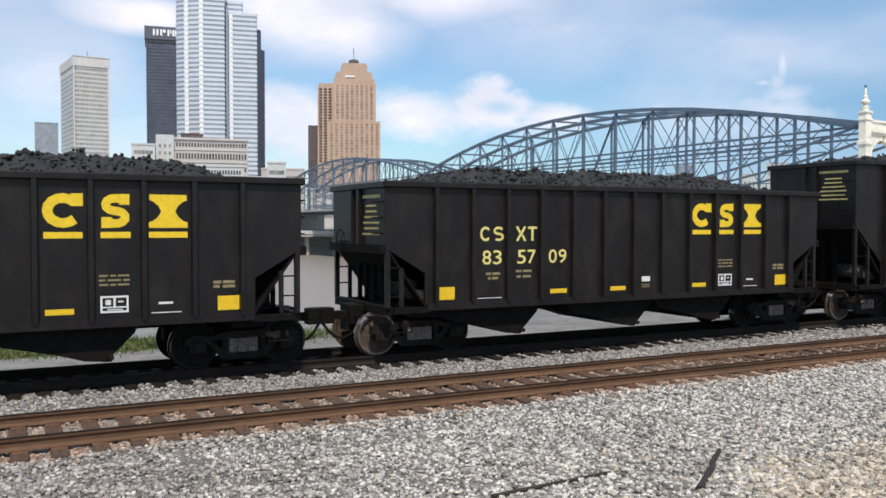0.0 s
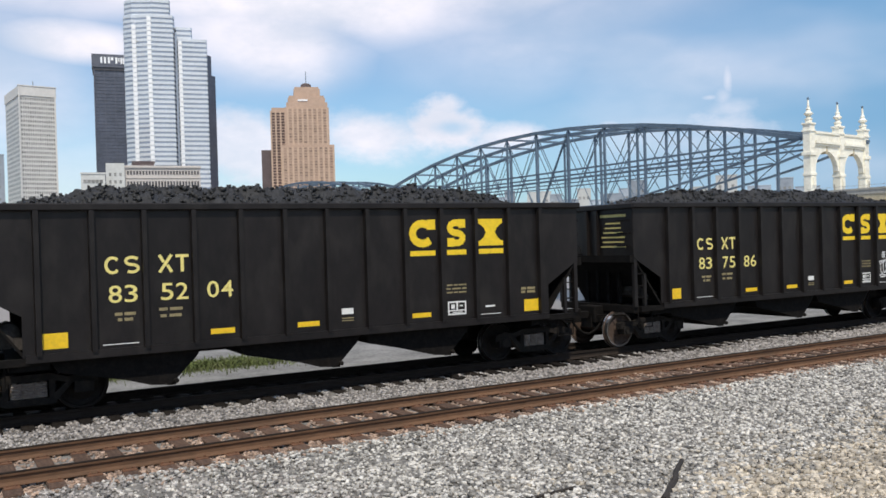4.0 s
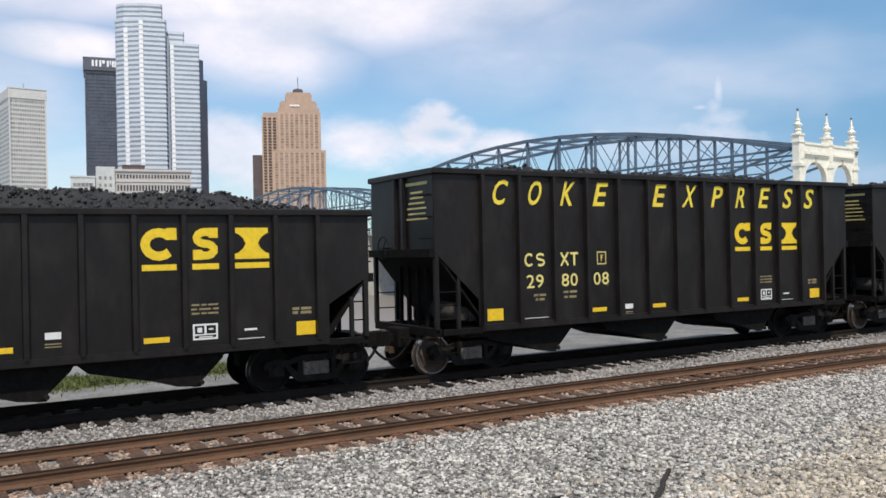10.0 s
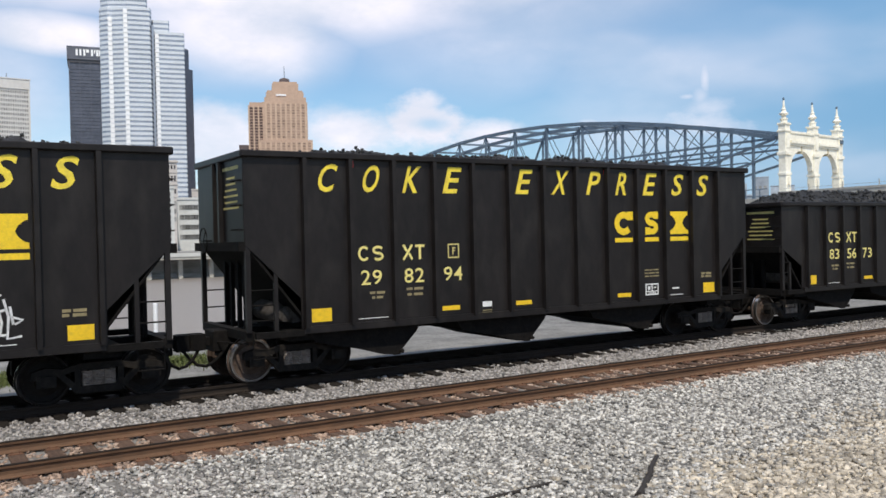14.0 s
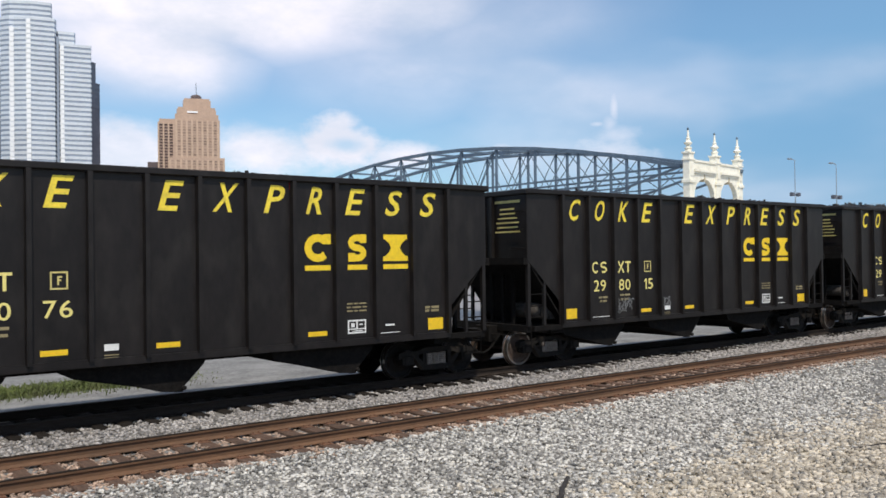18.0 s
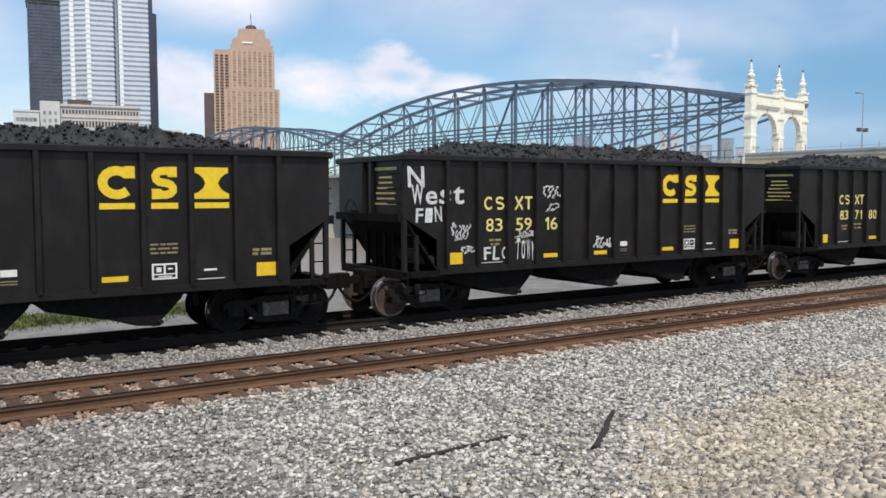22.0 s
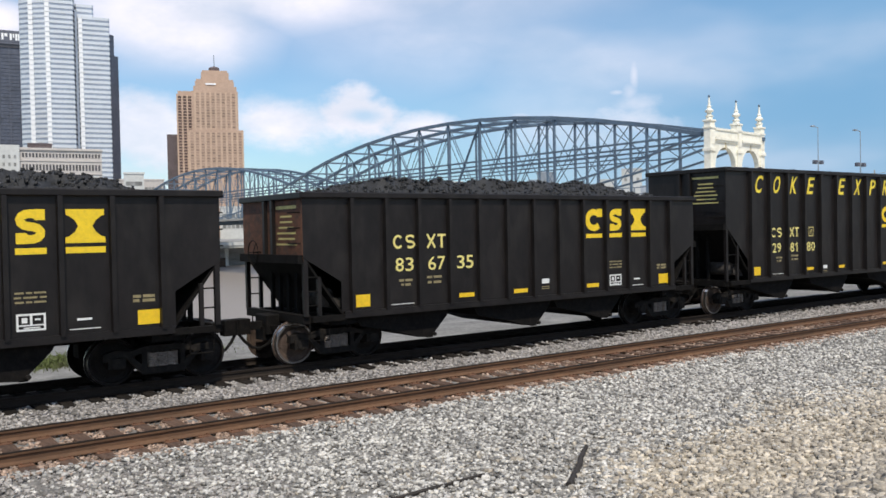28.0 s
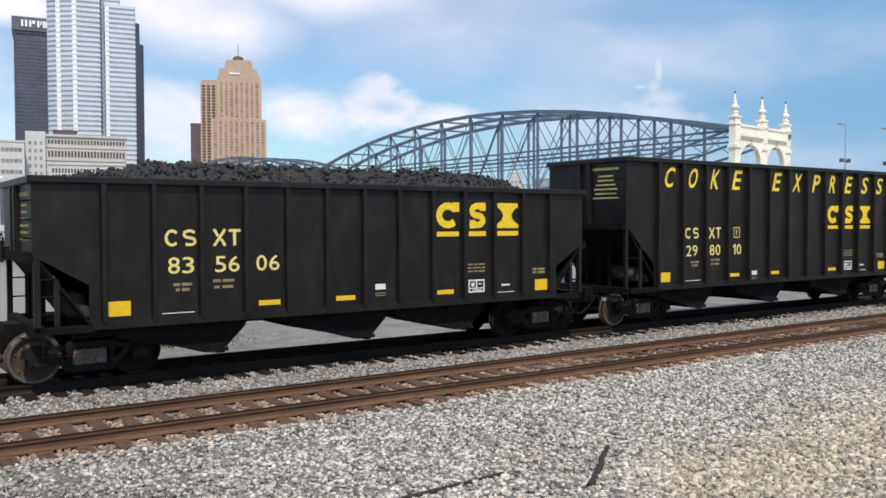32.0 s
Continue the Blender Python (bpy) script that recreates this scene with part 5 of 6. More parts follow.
        for k in range(3):
            z = cut + 0.3 + k * (top - cut - 0.4) / 3
            yy = -1.22
            bm = bmesh.new()
            tube(bm, [(s * L, yy - 0.2, z), (s * (L + 0.1), yy - 0.2, z), (s * (L + 0.1), yy + 0.2, z), (s * L, yy + 0.2, z)], 0.015, 5)
            part("grab_iron", bm, M_STEEL, car)
        bm = bmesh.new()
        h = HALF[kind]
        box(bm, min(s * (L - 0.1), s * (h - 0.25)), max(s * (L - 0.1), s * (h - 0.25)), -0.08, 0.08, 0.74, 0.92)
        part("striker", boxes((min(s * (L - 0.1), s * (L + 0.3)), max(s * (L - 0.1), s * (L + 0.3)), -0.3, 0.3, 0.62, 1.06)), M_STEEL, car, bevel=0.02)
        prism(bm, [(s * (h - 0.3), -0.15), (s * (h - 0.05), -0.17), (s * (h + 0.06), -0.06), (s * (h - 0.02), 0.04), (s * (h + 0.04), 0.16), (s * (h - 0.16), 0.2), (s * (h - 0.3), 0.12)], 0.66, 1.0, "z")
        part("coupler", bm, M_STEEL, car, "knuckle coupler", bevel=0.012)
        pts = [(s * (L - 0.05 + 0.16 * k), -0.38 + 0.05 * k, 0.86 - 0.52 * math.sin(math.pi * min(1, k / 6.5)) * (1 if k < 6 else 0.9)) for k in range(7)]
        bm = bmesh.new()
        tube(bm, pts, 0.034, 6)
        part("air_hose", bm, M_STEEL, car, "black rubber air hose")
        bm = bmesh.new()
        rod(bm, (s * (L - 0.05), -1.4, 0.86), (s * (L + 0.22), -0.25, 0.82), 0.018, 5)
        part("uncoupling_lever", bm, M_STEEL, car)
    for s in (-1, 1):
        part("body_bolster", boxes((s * S["truck"] - 0.32, s * S["truck"] + 0.32, -1.40, 1.40, 0.84, 1.06)), M_STEEL, car)
    part("centre_sill", boxes((-L + 0.1, L - 0.1, -0.17, 0.17, 0.78, 1.06)), M_STEEL, car)
    for cx in (-4.42, -0.85, 3.1) if big else (-3.6, -0.28, 2.4):
        bm = bmesh.new()
        prism(bm, [(cx - 1.6, SILL), (cx - 1.4, 0.76), (cx - 0.3, 0.52), (cx + 0.15, 0.38), (cx + 0.48, 0.35), (cx + 0.58, 0.42), (cx + 0.76, 0.6), (cx + 1.0, 0.84), (cx + 1.14, SILL)], -1.32, 1.32)
        ch = part("hopper_bay", bm, M_STEEL, car)
        bm = boxes((cx + 0.46, cx + 0.62, -1.25, -1.12, 0.33, 0.45), (cx + 0.46, cx + 0.62, 1.12, 1.25, 0.33, 0.45), (cx + 0.54, cx + 0.60, -1.2, 1.2, 0.36, 0.46))
        rod(bm, (cx + 0.60, -1.38, 0.42), (cx + 0.60, 1.38, 0.42), 0.05, 7)
        part("door_latch", bm, M_TRUCK, ch, bevel=0.01)
    # brake gear on the leading end
    bm = bmesh.new()
    lathe(bm, [(0.05, -0.42), (0.2, -0.38), (0.21, 0.38), (0.05, 0.42)], 12, "y", at=(-(L - 0.72), -0.75, 1.45))
    part("air_reservoir", bm, M_GEAR, car, smooth=True)
    bm = bmesh.new()
    lathe(bm, [(0.06, -0.12), (0.16, -0.1), (0.16, 0.1), (0.06, 0.14)], 10, "y", at=(-(foot + 0.22), -1.1, 1.38))
    box(bm, -(foot + 0.1), -(foot - 0.12), -1.25, -0.9, 1.2, 1.42)
    rod(bm, (-(foot + 0.2), -1.1, 1.38), (-(L - 0.5), -0.75, 1.45), 0.03, 6)
    part("brake_valve", bm, M_GEAR, car)
    bm = bmesh.new()
    cc = Vector((-(L + 0.2), 0.55, cut + 0.1))
    ring = [cc + Vector((0, 0.27 * math.cos(k * math.tau / 14), 0.27 * math.sin(k * math.tau / 14))) for k in range(15)]
    tube(bm, ring, 0.014, 5)
    for k in (0, 5, 9):
        rod(bm, cc, ring[k], 0.01, 4)
    rod(bm, cc, cc + Vector((0.2, 0, 0)), 0.02, 5)
    part("brake_wheel", bm, M_STEEL, car)
    bm = bmesh.new()
    for y in (-0.3, 0.3):
        rod(bm, (-L + 0.4, y, 0.86), (L - 0.4, y, 0.86), 0.025, 5)
    part("brake_pipe", bm, M_STEEL, car)
    for s in (-1, 1):
        build_truck(car, s * S["truck"], TRUCK_MESHES)
    return car


_shoe = boxes((-0.06, 0.06, -0.86, -0.66, 0.33, 0.56), (-0.06, 0.06, 0.66, 0.86, 0.33, 0.56), (-0.03, 0.03, -0.86, 0.86, 0.42, 0.48))
TRUCK_MESHES = {"front": wheelset_mesh(M_WHEEL, M_RIM), "wheel": wheelset_mesh(M_WHEEL_SHADED, M_WHEEL_SHADED), "frame": side_frame_mesh(), "spring": spring_mesh(), "shoe": finish(_shoe, "brake_shoe", M_STEEL)}
# added dark slabs and rods that fill the truck as its black shade
_slabs = boxes((-1.2, 1.2, -0.55, -0.50, 0.24, 0.78), (-0.9, 0.9, 0.38, 0.44, 0.2, 0.78), (-1.35, 1.35, -0.2, 0.2, 0.5, 0.8), (-0.5, -0.42, -0.6, 0.5, 0.28, 0.84), (0.42, 0.5, -0.6, 0.5, 0.28, 0.84))
for _x in (-0.7, 0.7):
    rod(_slabs, (_x, -0.62, 0.3), (_x * 0.5, -0.62, 0.72), 0.035, 6)
TRUCK_MESHES["rigging"] = finish(_slabs, "brake_rigging", M_STEEL)
TRUCK_MESHES["beam"] = finish(boxes((-0.05, 0.05, -0.7, 0.7, 0.30, 0.40)), "brake_beam", M_STEEL)


def markings(kind):
    """The stencils and plates that all cars of a kind share, on one side sheet: list of name, mesh, label."""
    S = SPEC[kind]
    p, big = S["pitch"], kind == "C"
    res = []

    def add(name, material, fill, label=""):
        V, F = [], []
        fill(V, F)
        res.append((name, flat_mesh(name, V, F, material), label))

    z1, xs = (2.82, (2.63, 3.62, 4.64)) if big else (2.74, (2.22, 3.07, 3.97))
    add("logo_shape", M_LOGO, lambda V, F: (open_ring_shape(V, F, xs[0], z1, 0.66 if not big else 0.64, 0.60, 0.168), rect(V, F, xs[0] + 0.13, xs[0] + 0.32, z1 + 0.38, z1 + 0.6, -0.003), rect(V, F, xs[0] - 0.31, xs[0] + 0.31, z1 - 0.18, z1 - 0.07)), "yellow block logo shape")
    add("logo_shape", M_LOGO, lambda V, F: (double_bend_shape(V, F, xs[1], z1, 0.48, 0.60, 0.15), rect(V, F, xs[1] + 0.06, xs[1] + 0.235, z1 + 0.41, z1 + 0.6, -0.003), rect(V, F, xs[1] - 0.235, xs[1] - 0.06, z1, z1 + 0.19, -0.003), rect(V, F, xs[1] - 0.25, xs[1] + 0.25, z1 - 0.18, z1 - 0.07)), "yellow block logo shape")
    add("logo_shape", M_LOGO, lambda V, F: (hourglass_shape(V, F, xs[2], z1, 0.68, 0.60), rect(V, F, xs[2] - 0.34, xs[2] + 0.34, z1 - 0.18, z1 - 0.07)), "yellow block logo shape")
    pl = S["plate"]
    for s in (-1, 1):
        add("reflector_plate", M_YELLOW, lambda V, F: rect(V, F, s * pl - 0.22, s * pl + 0.22, 1.20, 1.47), "yellow reflector plate")
    for x in ((-2.64, -0.61, 2.61) if big else (-2.15, -0.43, 2.15)):
        add("reflector_strip", M_YELLOW, lambda V, F: rect(V, F, x - 0.23, x + 0.23, 1.24, 1.34), "thin yellow reflector strip")
    xw = -1.66 if big else 0.42
    add("tag_plate", M_WHITE, lambda V, F: rect(V, F, xw - 0.13, xw + 0.13, *((1.26, 1.38) if big else (1.43, 1.55))), "small white tag plate")
    xb = 3.59 if big else 3.04

    def frame_box(V, F):
        for a, b, c, d in ((-0.235, 0.235, 1.24, 1.275), (-0.235, 0.235, 1.505, 1.54), (-0.235, -0.20, 1.275, 1.505), (0.20, 0.235, 1.275, 1.505), (-0.02, 0.02, 1.34, 1.505), (-0.20, 0.20, 1.325, 1.35), (-0.15, -0.06, 1.38, 1.47), (0.06, 0.15, 1.42, 1.45), (-0.12, 0.14, 1.285, 1.305)):
            rect(V, F, xb + a, xb + b, c, d)
    add("stencil_box", M_WHITE, frame_box, "white framed stencil box")

    def words(V, F, x, z, w, h, cut):
        """A line of unreadable writing: bars of word length with gaps."""
        a, total = x - w / 2, sum(cut)
        for k, c in enumerate(cut):
            step = w * c / total
            if k % 2 == 0:
                rect(V, F, a, a + step, z, z + h)
            a += step

    def small(V, F):
        for x, z, w in ((xb, 1.72, 0.5), (xb, 1.80, 0.52), (xb, 1.88, 0.5)):
            words(V, F, x, z, w, 0.034, (3, 0.7, 2, 0.6, 4) if z < 1.75 or z > 1.85 else (2, 0.6, 4, 0.7, 2))
        for k in range(2):
            rect(V, F, xw - 0.13, xw + 0.13, (1.12 if big else 1.29) + 0.05 * k, (1.14 if big else 1.31) + 0.05 * k)
        for x, z, w in ((-p * 4.4, 1.70, 0.36), (-p * 4.4, 1.60, 0.26), (-p * 3.5, 1.74, 0.42), (-p * 3.5, 1.62, 0.38), (S["plate"] - 0.1, 1.62, 0.4), (S["plate"] - 0.1, 1.70, 0.4)):
            words(V, F, x, z, w, 0.055, (2, 0.5, 3) if z > 1.65 else (1, 0.5, 2))
    add("stencil_text", M_SMALL, small, "small faded stencil lines")
    add("stencil_text", M_WHITE, lambda V, F: (rect(V, F, xb + 0.75, xb + 1.0, 1.36, 1.40), rect(V, F, xb + 0.62, xb + 1.15, 1.20, 1.215), rect(V, F, -p * 4.85, -p * 4.15, 1.19, 1.205)), "thin white stencil lines")
    if big:
        for ch, x in zip("COKEEXPRESS", (-5.58, -4.57, -3.56, -2.54, -0.53, 0.57, 1.65, 2.62, 3.58, 4.61, 5.58)):
            add("letter", M_LETTER, lambda V, F: put_glyph(V, F, ch, x, 3.84, 0.37 if ch not in "X" else 0.42, 0.58, 0.28), "slanted yellow letter")

        def emblem(V, F):
            for a, b, c, d in ((-0.15, 0.15, 2.40, 2.43), (-0.15, 0.15, 2.69, 2.72), (-0.15, -0.12, 2.43, 2.69), (0.12, 0.15, 2.43, 2.69), (-0.03, 0.0, 2.48, 2.64), (0.0, 0.05, 2.61, 2.64), (0.0, 0.04, 2.55, 2.58)):
                rect(V, F, -2.55 + a, -2.55 + b, c, d)
        add("emblem", M_DIM, emblem, "small faded boxed emblem")
        add("red_mark", M_RED, lambda V, F: (rect(V, F, -5.03, -4.97, 4.36, 4.50), rect(V, F, -2.03, -1.97, 4.36, 4.50), rect(V, F, 1.97, 2.03, 4.36, 4.50)), "red reflector mark")
    return res


CHAR_MESHES = {}


def char_mesh(key, fill, material):
    if key not in CHAR_MESHES:
        V, F = [], []
        fill(V, F)
        CHAR_MESHES[key] = flat_mesh("digit" if key.isdigit() else "mark_shape", V, F, material)
    return CHAR_MESHES[key]


def repaint(me, paint):
    me = me.copy()
    me.materials[0] = paint
    return me


def one_shape(V, F):
    rect(V, F, 0.0, 0.055, 0, 0.31)
    ribbon(V, F, [(-0.06, 0.215), (0.012, 0.29)], 0.045)


def put_number(kind, num, car, y, paint=None):
    """The reporting mark as plain strokes and the car's number, each character a part."""
    big = kind == "C"
    x1, x2, x3 = (-4.61, -3.57, -2.57) if big else (-3.92, -3.02, -2.18)
    zc, zn = (2.40, 1.90) if big else (2.44, 1.93)
    h, t = 0.32, 0.054

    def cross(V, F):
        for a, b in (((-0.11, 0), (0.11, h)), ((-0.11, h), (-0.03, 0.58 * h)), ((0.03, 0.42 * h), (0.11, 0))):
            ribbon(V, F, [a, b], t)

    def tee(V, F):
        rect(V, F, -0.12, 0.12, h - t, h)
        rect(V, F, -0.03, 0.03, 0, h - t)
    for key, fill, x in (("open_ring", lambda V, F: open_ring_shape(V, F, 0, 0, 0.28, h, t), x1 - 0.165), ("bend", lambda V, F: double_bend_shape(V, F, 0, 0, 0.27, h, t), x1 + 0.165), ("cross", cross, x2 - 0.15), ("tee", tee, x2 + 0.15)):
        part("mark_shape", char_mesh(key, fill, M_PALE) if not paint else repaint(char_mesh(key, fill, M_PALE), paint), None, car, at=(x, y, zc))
    for i, ch in enumerate(num):
        xc = (x1, x2, x3)[i // 2] + (-0.135 if i % 2 == 0 else 0.135)
        if ch == "1":
            xc += 0.05 if i % 2 == 0 else -0.015
        part("digit", char_mesh(ch, lambda V, F: one_shape(V, F) if ch == "1" else put_glyph(V, F, ch, 0, 0, 0.225, 0.31), M_PALE) if not paint else repaint(char_mesh(ch, lambda V, F: put_glyph(V, F, ch, 0, 0, 0.225, 0.31), M_PALE), paint), None, car, at=(xc, y, zn))


def end_stencil():
    V, F = [], []
    for w, z, h in ((0.96, 0.0, 0.04), (0.80, 0.12, 0.04), (0.88, 0.24, 0.04), (0.74, 0.36, 0.04), (0.60, 0.48, 0.04), (0.56, 0.60, 0.04), (0.98, 0.78, 0.07)):
        n = len(V)
        V += [(0, w / 2, z), (0, -w / 2, z), (0, -w / 2, z + h), (0, w / 2, z + h)]
        F.append((n, n + 1, n + 2, n + 3))
    return flat_mesh("end_stencil", V, F, M_DIM)


def scrawl(seed, x, z, w, h, strokes, width=0.035):
    """Looping spray strokes that spell nothing."""
    r = random.Random(seed)
    V, F = [], []
    for k in range(strokes):
        cx = x - w / 2 + w * (k + 0.5) / strokes
        a0, kx, kz = r.uniform(0, 6.3), r.uniform(0.35, 0.75) * w / strokes * 1.3, r.uniform(0.3, 0.5) * h
        turns = r.uniform(3.2, 6.5)
        pts = [(cx + kx * math.cos(a0 + turns * i / 11) * (1 - 0.03 * i) + 0.03 * math.sin(i * 2.1 + k), z + h / 2 + kz * math.sin(a0 * 1.7 + turns * 0.8 * i / 11)) for i in range(12)]
        ribbon(V, F, pts, width * r.uniform(0.7, 1.2), 0.0)
    return flat_mesh("graffiti", V, F, M_SPRAY)


def sprayed_word(word, x, z, w, h, gap=0.06, material=None):
    """A word put on with a spray can, its letters a little uneven."""
    r = random.Random(word)
    V, F = [], []
    each = w / len(word)
    for k, ch in enumerate(word):
        low = ch.islower() and ch not in "tl"
        put_glyph(V, F, ch, x - w / 2 + (k + 0.5) * each, z + r.uniform(-0.04, 0.04) * h, each - gap, h * (0.72 if low else 1.0) * r.uniform(0.92, 1.05), r.uniform(-0.08, 0.1))
    return flat_mesh("graffiti", V, F, material or M_SPRAY)


def arc(cx, cz, rx, rz, a, b, n=9):
    return [(cx + rx * math.cos(radians(a + (b - a) * k / (n - 1))), cz + rz * math.sin(radians(a + (b - a) * k / (n - 1)))) for k in range(n)]


def drawn_tag(kind, x, z, w, h):
    """Spray-painted figures that are no letters: a layered tree, a spiked shield, stacked loops, a row of bubbles."""
    S = []
    if kind == "tree":
        for a in (90, 45, 135, 20, 160):
            S.append([(0.5, 0.84), (0.5 + 0.15 * math.cos(radians(a)), 0.84 + 0.16 * math.sin(radians(a)))])
        for cz, r in ((0.66, 0.2), (0.48, 0.3), (0.28, 0.46)):
            S += [arc(0.5 - r * 0.55, cz, r * 0.45, 0.1, 20, 250), arc(0.5 + r * 0.55, cz, r * 0.45, 0.1, 160, -70), [(0.5 - r * 0.6, cz + 0.05), (0.5 + r * 0.6, cz + 0.05)]]
        S += [[(0.44, 0.3), (0.44, 0.72)], [(0.56, 0.3), (0.56, 0.72)], arc(0.5, 0.08, 0.2, 0.07, 0, 330)]
    elif kind == "shield":
        S += [arc(0.5, 0.45, 0.42, 0.44, 140, 400, 14), arc(0.5, 0.45, 0.3, 0.34, 170, 370, 12), arc(0.5, 0.66, 0.3, 0.12, 0, 180)]
        S += [[(0.5, 0.76), (0.5, 1.0)], [(0.3, 0.56), (0.7, 0.56)], [(0.1, 0.72), (0.24, 0.62)], [(0.95, 0.76), (0.76, 0.64)], [(0.78, 0.12), (1.0, 0.16)], [(0.18, 0.04), (0.3, 0.14)], [(0.42, 0.3), (0.5, 0.52), (0.58, 0.3)]]
    elif kind == "star":
        for a in range(0, 180, 45):
            c, s = 0.13 * math.cos(radians(a)), 0.13 * math.sin(radians(a))
            S.append([(0.42 - c, 0.85 - s), (0.42 + c, 0.85 + s)])
        S += [arc(0.14 + 0.17 * j, 0.38 + 0.03 * j, 0.1, 0.2, 40 * j, 290 + 40 * j) for j in range(5)]
        S += [[(0.0, 0.1), (0.3, 0.2), (0.6, 0.14), (1.0, 0.3)], [(0.06, 0.62), (0.5, 0.66), (0.94, 0.74)], arc(0.85, 0.3, 0.13, 0.16, 180, -90)]
    elif kind == "stack":
        for k, cz in enumerate((0.16, 0.5, 0.84)):
            S += [arc(0.12 + 0.22 * j, cz, 0.15, 0.13 + 0.03 * ((j + k) % 2), 20 + 50 * j, 330 + 50 * j) for j in range(4)]
            S += [[(0.02, cz + 0.14), (0.1, cz + 0.04), (0.3, cz + 0.12), (0.5, cz + 0.02), (0.72, cz + 0.12), (1.0, cz + 0.16)], [(0.1, cz - 0.15), (0.45, cz - 0.1), (0.9, cz - 0.17)]]
    elif kind == "curl":
        S += [arc(0.78, 0.42, 0.2, 0.34, 150, -190, 16), [(0.0, 0.16), (0.1, 0.22), (0.2, 0.18), (0.34, 0.3)], [(0.12, 0.12), (0.26, 0.3), (0.34, 0.62), (0.4, 0.4), (0.46, 0.7), (0.54, 0.42), (0.6, 0.62), (0.72, 0.92)]]
        S += [[(0.22, 0.44), (0.4, 0.52), (0.62, 0.66)], [(0.3, 0.22), (0.44, 0.3), (0.56, 0.24)], arc(0.47, 0.92, 0.06, 0.08, 0, 360, 9), [(0.5, 0.1), (0.6, 0.2), (0.62, 0.44)]]
    elif kind == "spike":
        S += [[(0.02, 0.96), (0.3, 0.9), (0.44, 0.98)], [(0.2, 0.92), (0.22, 0.5), (0.3, 0.16)], [(0.0, 0.62), (0.18, 0.52)], [(0.3, 0.84), (0.44, 0.4), (0.38, 0.1)], [(0.34, 0.62), (0.56, 0.66)], [(0.5, 0.88), (0.62, 0.5), (0.58, 0.04), (0.96, 0.08)], [(0.66, 0.72), (0.74, 0.34)], [(0.7, 0.5), (1.0, 0.42), (0.78, 0.34)]]
    elif kind == "loops":
        S += [arc(0.13 + 0.2 * k, 0.6, 0.12, 0.3 + 0.04 * (k % 2), 30 + 70 * k, 330 + 70 * k, 12) for k in range(4)]
        S += [arc(0.9, 0.62, 0.1, 0.3, 0, 360, 13), [(0.9, 0.34), (0.9, 0.9)], [(0.2, 0.4), (0.28, 0.84)], [(0.5, 0.36), (0.58, 0.8)], [(0.08, 0.12), (0.5, 0.16), (0.94, 0.1)], [(0.12, 0.22), (0.9, 0.2), (0.96, 0.02)]]
    else:
        S += [arc(0.14 + 0.19 * k, 0.34, 0.1 + 0.02 * (k % 2), 0.27, 0, 360, 12) for k in range(4)]
        S += [arc(0.82, 0.3, 0.14, 0.3, 130, -200, 12), [(0.06, 0.66), (0.4, 0.62), (0.78, 0.68)], [(0.12, 0.2), (0.16, 0.52)], [(0.5, 0.2), (0.53, 0.5)]]
        for cx in (0.1, 0.92):
            S += [arc(cx, 0.8, 0.09, 0.1, 0, 360, 8), [(cx - 0.1, 0.76), (cx + 0.1, 0.8)], [(cx - 0.08, 0.86), (cx + 0.08, 0.84)], [(cx + 0.02, 0.8), (cx + 0.05, 1.0)]]
    V, F = [], []
    for pts in S:
        ribbon(V, F, [(x - w / 2 + a * w, z + b * h) for a, b in pts], 0.042)
    return flat_mesh("graffiti", V, F, M_SPRAY)


WORDS = {20: [("N", -6.12, 2.98, 0.5, 0.46), ("West", -5.52, 2.58, 1.5, 0.44), ("FIN", -5.78, 2.18, 0.76, 0.34), ("FLO", -3.86, 1.26, 0.8, 0.32), ("TOWN", -2.95, 1.22, 0.66, 0.5)]}
TAGS = {18: [("tree", -0.53, 1.06, 0.88, 1.2), ("shield", 0.59, 1.18, 0.8, 1.13), ("stack", 4.68, 1.14, 0.72, 1.12)], 11: [("row", 0.89, 1.06, 1.42, 1.12)],
        12: [("loops", -0.54, 1.2, 0.86, 0.6), ("curl", 0.65, 1.24, 0.9, 0.72), ("spike", 4.56, 1.28, 0.58, 0.8)], 5: [("star", 4.03, 1.28, 0.8, 0.92)], 27: [("curl", -0.54, 1.24, 0.8, 0.4)]}
FADED = (6, 15, 17, 27)  # cars whose spray paint has gone grey
# car index: list of (x, z, w, h, strokes)
GRAFFITI = {6: [(-2.92, 1.12, 0.72, 0.42, 7), (-2.98, 1.5, 0.5, 0.26, 4)], 17: [(-3.57, 1.24, 0.7, 0.5, 8), (-1.72, 1.37, 0.4, 0.28, 3)], 18: [(1.8, 1.28, 0.4, 0.4, 3)],
            20: [(-4.89, 1.68, 0.5, 0.5, 6), (-4.69, 1.44, 0.36, 0.18, 4), (-2.95, 1.76, 0.56, 0.18, 6), (-2.04, 2.7, 0.64, 0.34, 5), (-2.11, 2.36, 0.4, 0.26, 2), (-0.31, 1.4, 0.66, 0.36, 6)],
            15: [(1.24, 1.25, 0.56, 0.5, 5)]}


